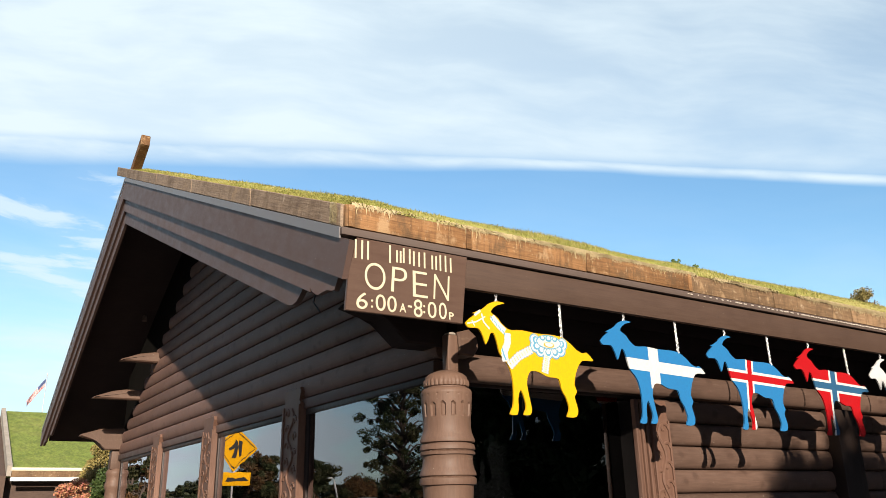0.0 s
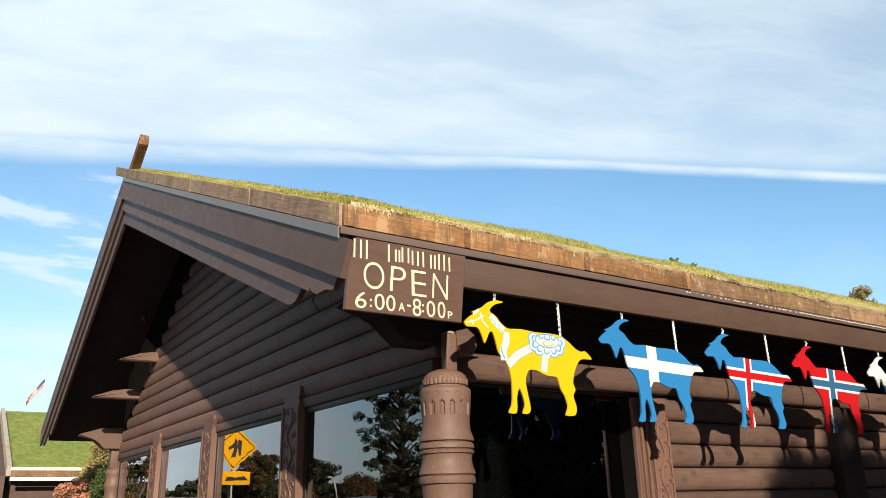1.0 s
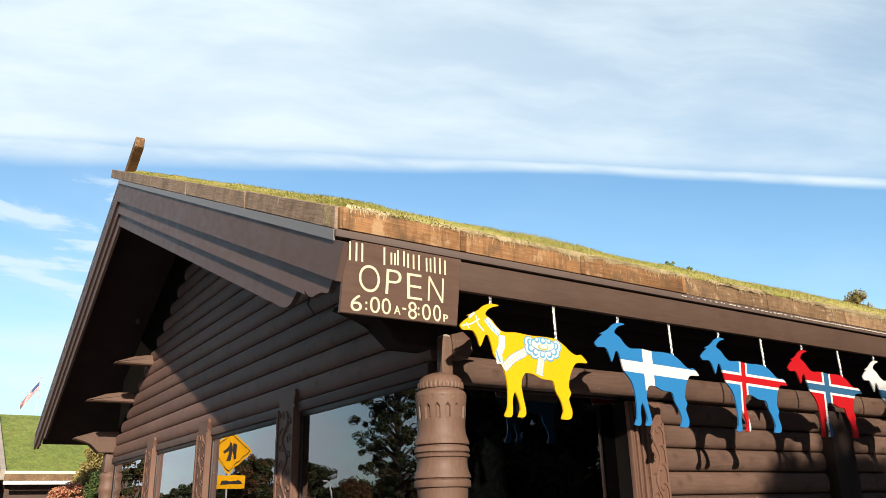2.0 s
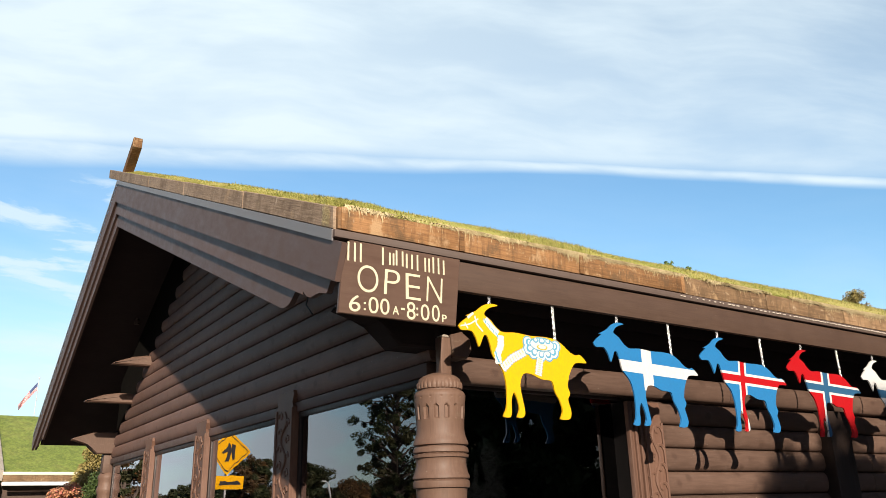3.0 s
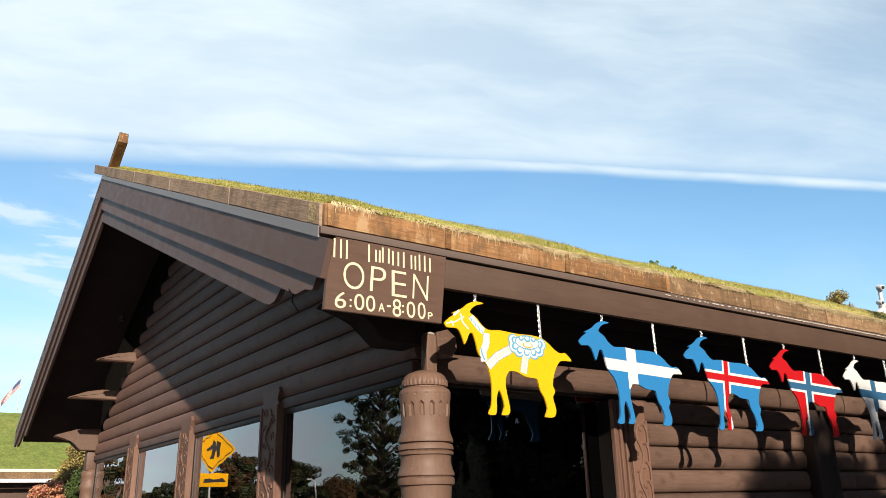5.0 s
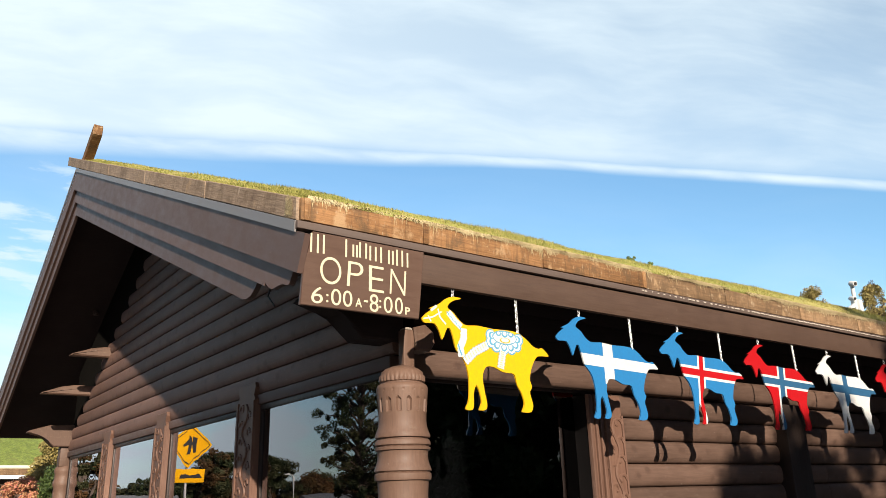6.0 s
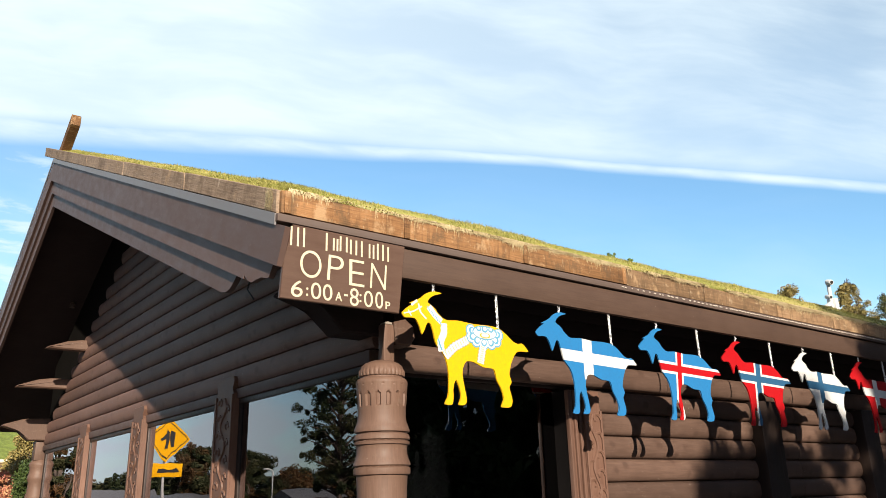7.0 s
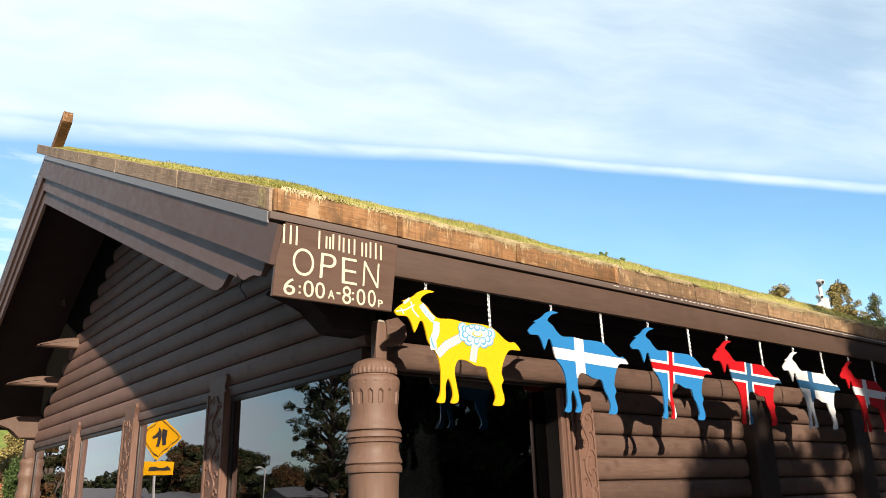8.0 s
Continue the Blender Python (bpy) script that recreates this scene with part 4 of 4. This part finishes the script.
def harness(bm):
    """Painted bridle, mane, breast strap, girth and flowered saddle, a hair proud of the board."""

    level = [0]

    def depth(layer):
        level[0] += 1
        return -0.0066 - 0.0005 * layer - 0.000012 * level[0]

    def blot(u, v, r, layer, mat, squash=1.0):
        y = depth(layer)
        fc = bm.faces.new([bm.verts.new((u + r * math.cos(2 * math.pi * k / 16), y, v + r * squash * math.sin(2 * math.pi * k / 16))) for k in range(16)])
        fc.material_index = mat

    def ribbon(points, w, layer, mat, scallop=0.0):
        y = depth(layer)
        pts = [Vector(p) for p in points]
        centre = []
        for p, q in zip(pts, pts[1:]):
            n = max(2, int((q - p).length / 0.006))
            centre += [p.lerp(q, k / n) for k in range(n)]
        centre.append(pts[-1])
        for _ in range(3):
            centre = [centre[0]] + [(centre[k - 1] + centre[k] * 2 + centre[k + 1]) / 4 for k in range(1, len(centre) - 1)] + [centre[-1]]
        vs = []
        for k, c in enumerate(centre):
            d = (centre[min(k + 1, len(centre) - 1)] - centre[max(k - 1, 0)]).normalized()
            ww = w + scallop * abs(math.sin(k * 0.75))
            a, e = c + Vector((-d.y, d.x)) * ww, c - Vector((-d.y, d.x)) * ww
            vs.append((bm.verts.new((a.x, y, a.y)), bm.verts.new((e.x, y, e.y))))
        for (a, c), (e, g) in zip(vs, vs[1:]):
            bm.faces.new((a, c, g, e)).material_index = mat

    ribbon([(0.012, 0.585), (0.09, 0.605), (0.165, 0.650)], 0.005, 0, 1)
    ribbon([(0.050, 0.612), (0.075, 0.572)], 0.005, 0, 1)
    ribbon([(0.135, 0.668), (0.150, 0.610), (0.200, 0.565)], 0.006, 0, 1)
    ribbon([(0.075, 0.648), (0.125, 0.688)], 0.009, 0, 1)
    ribbon([(0.222, 0.655), (0.275, 0.600), (0.330, 0.560)], 0.024, 0, 1)
    for k in range(4):
        u, v = 0.225 + 0.033 * k, 0.652 - 0.030 * k
        ribbon([(u - 0.018, v + 0.006), (u + 0.002, v - 0.012), (u + 0.004, v - 0.030)], 0.004, 1, 2)
    ribbon([(0.352, 0.552), (0.350, 0.480), (0.318, 0.420), (0.325, 0.350)], 0.024, 0, 1, 0.006)
    ribbon([(0.300, 0.440), (0.310, 0.400), (0.330, 0.360)], 0.006, 1, 2)
    for u, v, q in ((0.360, 0.320, 0), (0.0, 0.0, 1)):
        pts = [(0.355, 0.320), (0.440, 0.395), (0.560, 0.455)] if not q else [(0.705, 0.440), (0.672, 0.296)]
        ribbon(pts, 0.026, 1, 2, 0.008)
        ribbon(pts, 0.022, 2, 1, 0.008)
        a, c = Vector(pts[0]), Vector(pts[-1])
        for k in range(9):
            m = a.lerp(c, (k + 0.7) / 9.4) + (Vector((-0.006, 0.010)) if not q else Vector((0, 0)))
            d = (c - a).normalized()
            n = Vector((-d.y, d.x)) * 0.015
            ribbon([tuple(m - n), tuple(m + n)], 0.0022, 3, 0)
    for u, v in ((0.592, 0.528), (0.594, 0.480), (0.640, 0.452), (0.712, 0.440), (0.784, 0.446), (0.836, 0.470), (0.856, 0.518)):
        t = Vector((0.72, 0.52)) - Vector((u, v))
        for r, layer, mat, k in ((0.046, 1, 2, 0.0), (0.038, 2, 1, 0.02), (0.027, 3, 2, 0.08), (0.018, 4, 1, 0.14)):
            blot(u + t.x * k, v + t.y * k, r, layer, mat)
    blot(0.722, 0.522, 0.118, 5, 2, 0.44)
    blot(0.722, 0.520, 0.108, 6, 1, 0.40)
    for u, r in ((0.665, 0.024), (0.722, 0.030), (0.779, 0.024)):
        blot(u, 0.546, r, 7, 2, 0.8)
        blot(u, 0.550, r * 0.6, 8, 1, 0.8)
    blot(0.722, 0.500, 0.050, 9, 0, 0.40)
    blot(0.722, 0.502, 0.038, 10, 1, 0.40)


HUNG = ((2.821, 2.157, 0.969), (4.028, 2.145, 0.984), (5.215, 2.140, 0.990), (6.406, 2.129, 1.006), (7.639, 2.127, 1.008), (8.865, 2.122, 1.012))
for (words, mat), (x, z, size) in zip(KINDS, HUNG):
    bb = bmesh.new()
    prism(bb, SHAPE, lambda u, v, d: (u, d, v), -0.006, 0.006, 0, 0.0015)
    first = words.startswith("yellow")
    if first:
        harness(bb)
    ob = new("animal_cutout", mesh_of("animal_cutout", bb, [mat, PAINT_WHITE, PAINT_BLUE] if first else mat))
    ob.location = (x, CUT_Y, z)
    ob.scale = (size, 1, size)
    tagged(ob, "flat wooden cut-out painted " + words, "cut-out sign", "cut-outs hanging under the eave")
    chain(x + 0.27 * size, 2.957, z + 0.762 * size, 0.0)
    chain(x + 0.855 * size, 2.957, z + 0.563 * size, 0.02)

# ---- plants, far building, reflections ----


def leaves(name, clumps, per, size, mat, parent=None, seed=1, flat=0.8):
    """Many small leaf quads scattered in clumps (centre, radius)."""
    r = np.random.default_rng(seed)
    cs = np.repeat(np.array([c for c, _ in clumps], float), per, axis=0)
    rs = np.repeat(np.array([q for _, q in clumps], float), per)
    d = r.normal(size=(len(cs), 3))
    d /= np.linalg.norm(d, axis=1)[:, None]
    d[:, 2] *= flat
    p = cs + d * (rs * r.random(len(cs)) ** 0.45)[:, None]
    u = r.normal(size=(len(cs), 3))
    u /= np.linalg.norm(u, axis=1)[:, None]
    w = np.cross(u, r.normal(size=(len(cs), 3)))
    w /= np.linalg.norm(w, axis=1)[:, None]
    s = size * r.uniform(0.6, 1.4, len(cs))[:, None]
    quad = np.stack([p - u * s, p - w * s * 0.5, p + u * s, p + w * s * 0.5], axis=1).reshape(-1, 3)
    idx = np.arange(len(quad)).reshape(-1, 4)
    return loose_mesh(name, quad.tolist(), idx.tolist(), mat, parent)


def tree(at, height, spread, mat, seed, label, crown_low=0.3, per=220, size=0.12, clumps_n=34, trunk=0.18, tuft=(0.16, 0.32)):
    r = random.Random(seed)
    top = empty("tree", at, label=label, category="tree")
    bb = bmesh.new()
    sway = min(0.02 * height, 0.05 * spread)
    bend = [(r.uniform(-1, 1) * sway * k, r.uniform(-1, 1) * sway * k, height * 0.96 * k / 6) for k in range(7)]
    tube(bb, bend, [trunk * (1.05 - 0.15 * k) for k in range(7)], 10)
    clumps = []
    for i in range(clumps_n):
        k = crown_low + (1 - crown_low) * (i + 0.5) / clumps_n
        wide = spread * math.sin(math.pi * min(0.98, max(0.12, (k - crown_low) / (1 - crown_low) * 0.85 + 0.12))) ** 0.8
        a = r.uniform(0, 2 * math.pi)
        q = wide * r.uniform(0.25, 1.0)
        c = Vector((q * math.cos(a), q * math.sin(a), height * k))
        start = Vector((0, 0, max(height * k - q * 0.5, height * crown_low * 0.8)))
        mid = start.lerp(c, 0.55) + Vector((0, 0, 0.04 * height * r.random()))
        rad = trunk * 0.28 * (1.1 - k)
        tube(bb, [start, mid, c], [rad + 0.02, rad * 0.7 + 0.012, 0.008], 6)
        clumps.append((tuple(c), spread * r.uniform(*tuft)))
    tr = part("trunk", bb, BARK, top)
    leaves("crown", clumps, per, size, mat, top, seed)
    return top


def bush(at, w, h, mat, seed, label, per=300, size=0.05):
    r = random.Random(seed)
    top = empty("bush", at, label=label, category="bush")
    bb = bmesh.new()
    clumps = []
    for i in range(80):
        a, q = r.uniform(0, 2 * math.pi), w * math.sqrt(r.random())
        c = Vector((q * math.cos(a), q * math.sin(a), h * (0.10 + 0.84 * r.random() ** 0.8) * (1 - 0.25 * (q / w) ** 2)))
        tube(bb, [(c.x * 0.2, c.y * 0.2, 0), (c.x * 0.6, c.y * 0.6, c.z * 0.6), tuple(c)], [0.02, 0.014, 0.006], 5)
        clumps.append((tuple(c), max(0.2, w * r.uniform(0.26, 0.40))))
    part("stems", bb, BARK, top)
    leaves("foliage", clumps, per, size, mat, top, seed)
    return top


bush((2.98, 19.6, 0), 0.62, 2.40, LEAF_RED, 5, "red and gold autumn bush beside the restaurant", 620, 0.028)
bush((2.45, 19.9, 0), 0.45, 1.95, LEAF_RED, 9, "low red autumn bush beside the restaurant", 500, 0.028)
bush((3.54, 20.6, 0), 0.40, 3.60, LEAF_OLIVE, 6, "yellow-green shrub at the far corner", 420, 0.030)
bush((3.48, 18.5, 0), 0.34, 2.85, LEAF_GREEN, 8, "dark green shrub at the far corner", 300, 0.030)



def weed(x, y, size, seed, label):
    """A small leafy weed rooted in the sod."""
    r = random.Random(seed)
    top = empty("weed", (x, y, sod_z(x, y) - 0.01), label=label, category="weed")
    bb = bmesh.new()
    clumps = []
    for k in range(9):
        a, q = r.uniform(0, 2 * math.pi), size * r.uniform(0.2, 0.9)
        c = (q * math.cos(a), q * math.sin(a), size * r.uniform(0.35, 0.95))
        tube(bb, [(0, 0, 0), (c[0] * 0.4, c[1] * 0.4, c[2] * 0.7), c], [0.004, 0.003, 0.002], 5)
        clumps.append((c, size * 0.28))
    part("stems", bb, SOD, top)
    leaves("foliage", clumps, 14, 0.012, LEAF_WEED, top, seed)


LEAF_WEED = leaf_material("fresh weed leaves", (0.07, 0.13, 0.030), (0.14, 0.20, 0.055), (0.20, 0.22, 0.06), 0.5)
weed(5.44, 4.42, 0.06, 3, "small green weed growing in the sod roof")
weed(5.62, 4.36, 0.04, 4, "small green weed growing in the sod roof")
weed(10.1, 4.06, 0.11, 5, "green weed hanging at the eave of the sod roof")

# far building with a sod roof
far_house = empty("far_building", (3.0, 30.0, 0), label="far low building with a grass sod roof", category="building")


def fpart(name, bm, mats, label=""):
    ob = part(name, bm, mats, None, label)
    ob.parent = far_house
    ob.matrix_parent_inverse = Matrix.Translation((-3, -30, 0))
    return ob


b = bmesh.new()
x0, x1 = 2.42, 22.0
vs = [b.verts.new(p) for p in ((x0, 30, 3.05), (x1, 30, 3.05), (x1, 37, 5.66), (x0, 37, 5.66))]
b.faces.new(vs)
vs = [b.verts.new(p) for p in ((x0, 37, 5.66), (x1, 37, 5.66), (x1, 44, 3.05), (x0, 44, 3.05))]
b.faces.new(vs)
fpart("sod_roof", b, LAWN, "mown green grass on the roof")
b = bmesh.new()
box(b, 2.3, x1, 30.6, 43.0, 0, 2.75)
fpart("wall", b, LOG_X)
b = bmesh.new()
box(b, 2.4, x1, 29.88, 30.0, 2.955, 3.06, 0.01)
fpart("edge_board", b, CREAM, "pale sunlit edge board")
b = bmesh.new()
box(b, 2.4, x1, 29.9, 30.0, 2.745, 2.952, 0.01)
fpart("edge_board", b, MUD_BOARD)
b = bmesh.new()
box(b, 2.4, x1, 29.82, 29.9, 2.62, 2.74, 0.01)
fpart("gutter", b, WHITE, "white painted gutter")
b = bmesh.new()
prism(b, [(29.9, 2.78), (29.9, 3.12), (37.0, 5.78), (37.0, 5.44)], along_x, 2.27, 2.42)
fpart("rake_board", b, PALE)
b = bmesh.new()
prism(b, [(29.95, 1.9), (29.95, 2.78), (37.0, 5.44), (37.0, 4.5)], along_x, 2.08, 2.27)
fpart("rake_soffit", b, TRIM_X)

# trees behind the roof and across the street
tree((26.6, 13.75, 0), 8.35, 1.35, LEAF_OLIVE, 21, "yellow-green tree behind the sod roof", 0.45, 130, 0.040, 150, 0.12, (0.08, 0.22))
tree((29.3, 12.9, 0), 8.7, 1.1, LEAF_OLIVE, 22, "olive autumn tree behind the sod roof", 0.45, 130, 0.040, 170, 0.12, (0.08, 0.22))
tree((31.6, 12.6, 0), 8.5, 0.8, LEAF_GREEN, 23, "thin sparse tree behind the sod roof", 0.45, 110, 0.036, 64, 0.10)
tree((1.15, -14.0, 0), 9.2, 2.7, LEAF_GREEN, 24, "leafy tree shading the long wall", 0.3, 160, 0.12, 100, 0.18, (0.12, 0.24))
tree((2.9, -14.3, 0), 10.3, 1.7, LEAF_GREEN, 26, "thin leafy tree shading the long wall", 0.35, 115, 0.11, 80, 0.12, (0.12, 0.24))
tree((3.7, -14.8, 0), 13.6, 2.6, LEAF_GREEN, 27, "tall thin-crowned tree shading the long wall", 0.74, 85, 0.12, 66)
# unseen trees added to darken the bay's reflection and the long wall's fill
for i, (x, y) in enumerate(((10.0, -20.0), (15.0, -17.5), (19.5, -14.5), (23.5, -10.0), (26.0, -5.0), (28.0, 0.5), (20.0, -22.0), (27.0, -13.0))):
    tree((x, y, 0), 10.5 + 1.5 * math.sin(i * 2.3), 3.2, LEAF_DARK, 70 + i, "unseen dark tree added to darken the bay's reflection", 0.03, 420, 0.40, 64, 0.25)
tree((-13.9, 34.4, 0), 11.5, 2.3, LEAF_FAR, 25, "dark tree across the street", 0.16, 150, 0.065, 230, 0.17, (0.07, 0.17))
rng = random.Random(9)
for i in range(40):
    a = radians(97 + 30 * i / 39)
    d = rng.uniform(80, 110)
    tree((3 + d * math.cos(a), 9 + d * math.sin(a), 0), rng.uniform(2.9, 5.0), rng.uniform(2.5, 4.0), rng.choice((LEAF_FAR, LEAF_RUST, LEAF_FAR)), 40 + i, "autumn tree in the far tree line", 0.05, 330, 0.12, 30, 0.2, (0.14, 0.30))

for i, (a, h) in enumerate(((109.3, 6.4), (110.2, 7.0), (111.0, 6.6), (113.6, 6.0), (114.6, 6.3))):
    tree((3 + 78 * math.cos(radians(a)), 9 + 78 * math.sin(radians(a)), 0), h, 3.2, LEAF_RUST if i % 2 else LEAF_FAR, 90 + i, "taller autumn tree in the far tree line", 0.05, 420, 0.12, 34, 0.2, (0.14, 0.30))

for i, a in enumerate((100.8, 101.7, 102.4)):
    tree((6.1 + 60 * math.cos(radians(a)), 60 * math.sin(radians(a)), 0), 6.6 + 0.5 * (i % 2), 1.4, LEAF_RUST if i == 1 else LEAF_FAR, 110 + i, "autumn tree beyond the far building", 0.05, 300, 0.10, 30, 0.15, (0.16, 0.32))

# unseen woods added to cut low sky light, one mass of leaves
rng = random.Random(31)
mass = []
for i in range(420):
    a = radians(132 + 268 * i / 419)
    d = rng.uniform(80, 105)
    for k in range(5):
        mass.append(((d * math.cos(a) + rng.uniform(-3, 3), d * math.sin(a) + rng.uniform(-3, 3), rng.uniform(0.5, 20.0 if 136 < math.degrees(a) < 330 else 12.0)), rng.uniform(1.8, 3.4)))
woods = leaves("light_block_woods", mass, 60, 0.55, LEAF_DARK, None, 3)
tagged(woods, "unseen woods added to block low sky light", "woods", kind="stuff")

# white mast with two round lensed heads behind the roof, unlit
mast = empty("white_mast", (25.4, 11.75, 0), label="white mast with two round lensed heads behind the roof", category="lamp mast")
b = bmesh.new()
lathe(b, [(0.10, 0), (0.08, 4.0), (0.06, 8.0), (0.02, 8.05)], (0, 0), 12)
part("pole", b, WHITE, mast)
for dz, dx, r in ((7.95, -0.06, 0.095), (7.42, -0.28, 0.075)):
    b = bmesh.new()
    lathe(b, [(r * 0.5, -0.14), (r, -0.08), (r, 0.10), (r * 0.8, 0.13)], (0, 0), 14)
    lamp = part("lamp_head", b, WHITE, mast)
    lamp.matrix_basis = pose(dx, -0.06, dz, 105, 0, -25)
    b = bmesh.new()
    lathe(b, [(r * 0.62, 0.131), (r * 0.5, 0.15)], (0, 0), 14)
    part("lens", b, BLACK, lamp)
b = bmesh.new()
box(b, -0.02, 0.20, -0.15, 0.15, 6.2, 7.42, 0.03)
part("cabinet", b, WHITE, mast)
b = bmesh.new()
prism(b, [(-0.62, 6.95), (-0.62, 7.05), (-0.04, 7.32), (-0.04, 7.20)], along_y, -0.06, 0.06, 0, 0.01)
part("brace", b, WHITE, mast)

# far white houses across the street
for a, d, w, h in ((104.8, 70, 6.0, 2.7), (108.6, 66, 3.2, 2.1), (110.6, 72, 3.6, 2.2), (119.0, 74, 5.0, 2.4)):
    c = Vector((3 + d * math.cos(radians(a)), 9 + d * math.sin(radians(a)), 0))
    house = empty("house", c, label="small far white house with a grey roof", category="house", group="houses across the street")
    b = bmesh.new()
    box(b, -w / 2, w / 2, -3, 3, 0, h * 0.62)
    part("wall", b, WHITE, house)
    b = bmesh.new()
    prism(b, [(-3.4, h * 0.6), (3.4, h * 0.6), (0, h)], along_x, -w / 2 - 0.3, w / 2 + 0.3)
    part("roof", b, FLASHING, house)
    b = bmesh.new()
    box(b, -0.6, 0.6, -3.04, -2.98, 0.6, 1.6)
    part("window", b, BLACK, house)

# slim street lamp across the street
lamp_post = empty("street_lamp", (-22.6, 60.6, 0), label="slim pale street lamp across the street", category="street lamp")
b = bmesh.new()
lathe(b, [(0.09, 0.0), (0.08, 0.4), (0.06, 0.45), (0.05, 3.7), (0.03, 3.75)], (0, 0), 10)
part("pole", b, WHITE, lamp_post)
b = bmesh.new()
tube(b, [(0, 0, 3.65), (0.10, -0.08, 3.85), (0.42, -0.25, 3.95)], [0.035, 0.035, 0.03], 8)
part("arm", b, WHITE, lamp_post)
b = bmesh.new()
box(b, 0.32, 0.72, -0.36, -0.16, 3.88, 3.99, 0.03)
part("lamp_head", b, WHITE, lamp_post)

# yellow warning sign on its pole
SIGN_YELLOW = plain("yellow sign sheet", (0.92, 0.46, 0.004), 0.7, 0.0, 0.05)
SIGN_YELLOW.node_tree.nodes["Principled BSDF"].inputs["Specular IOR Level"].default_value = 0.1
POLE_GREY = plain("galvanised post", (0.30, 0.30, 0.31), 0.5, 0.4)
warn = empty("warning_sign", (-0.20, 18.8, 0), label="yellow diamond warning sign with a plaque on a post", category="road sign")
warn.rotation_euler = (0, 0, math.atan2(-9.6, 1.2) + math.pi / 2)
b = bmesh.new()
box(b, -0.03, 0.03, 0.01, 0.06, 0, 3.45, 0.005)
part("post", b, POLE_GREY, warn)
b = bmesh.new()
prism(b, [(0.0, 2.46), (0.53, 2.99), (0.0, 3.52), (-0.53, 2.99)], along_y, -0.01, 0.004, 0, 0.002)
part("panel", b, SIGN_YELLOW, warn)
b = bmesh.new()
box(b, -0.38, 0.38, -0.01, 0.004, 2.13, 2.44, 0.004)
part("plaque", b, SIGN_YELLOW, warn)
# black border of the panel and plain markings
for k in range(4):
    a0, a1 = k * math.pi / 2, (k + 1) * math.pi / 2
    b = bmesh.new()
    prism(b, [(0.47 * math.cos(a0), 2.99 + 0.47 * math.sin(a0)), (0.47 * math.cos(a1), 2.99 + 0.47 * math.sin(a1)), (0.445 * math.cos(a1), 2.99 + 0.445 * math.sin(a1)), (0.445 * math.cos(a0), 2.99 + 0.445 * math.sin(a0))], along_y, -0.015, -0.0105)
    part("border_line", b, BLACK, warn)
for shape in ([(-0.16, 2.80), (-0.09, 2.78), (-0.03, 3.02), (-0.07, 3.20), (-0.17, 3.16)], [(0.02, 2.76), (0.09, 2.76), (0.07, 2.98), (0.16, 2.94), (0.19, 2.99), (0.06, 3.12), (0.03, 3.22), (-0.03, 3.16), (-0.03, 2.98)],
              [(-0.30, 2.24), (0.24, 2.22), (0.20, 2.31), (0.02, 2.33), (-0.08, 2.29), (-0.20, 2.34)]):
    b = bmesh.new()
    prism(b, shape, along_y, -0.016, -0.0105)
    part("marking", b, BLACK, warn)

# flag on a far pole
FLAG_CLOTH, fn, fb = material("striped flag cloth")
fx, fy, fz = fn.split(fn.add("ShaderNodeTexCoord").outputs["UV"])
stripe = fn.math("LESS_THAN", fn.math("FRACT", fn.math("MULTIPLY", fy, 6.5)), 0.5)
canton = fn.math("MULTIPLY", fn.math("GREATER_THAN", fy, 0.46), fn.math("LESS_THAN", fx, 0.42))
fn.put(fb.inputs["Base Color"], fn.mix(canton, fn.mix(stripe, (0.55, 0.52, 0.50), (0.40, 0.05, 0.06)), (0.05, 0.07, 0.16)))
fb.inputs["Roughness"].default_value = 0.8
flagpole = empty("flagpole", (6.15, 60, 0), label="far flagpole with a limp striped flag", category="flagpole")
b = bmesh.new()
lathe(b, [(0.05, 0), (0.04, 5), (0.018, 10.75), (0.05, 10.8), (0.05, 10.86), (0.02, 10.90)], (0, 0), 10)
part("pole", b, WHITE, flagpole)
b = bmesh.new()
uvl = b.loops.layers.uv.new("UVMap")
grid = []
for i in range(13):
    u = i / 12
    grid.append([])
    for j in range(9):
        v = j / 8
        fold = 0.10 * math.sin(u * 9 + v * 3) * u
        grid[-1].append((b.verts.new((-0.05 - 0.95 * u - 0.06 * v * u, fold, 10.5 - 0.55 * (1 - v) * (1 - 0.35 * u) - 1.60 * u ** 1.1)), (u, v)))
for i in range(12):
    for j in range(8):
        q = (grid[i][j], grid[i + 1][j], grid[i + 1][j + 1], grid[i][j + 1])
        fc = b.faces.new([p[0] for p in q])
        for lp, p in zip(fc.loops, q):
            lp[uvl].uv = p[1]
part("flag", b, FLAG_CLOTH, flagpole, "red and white striped cloth")
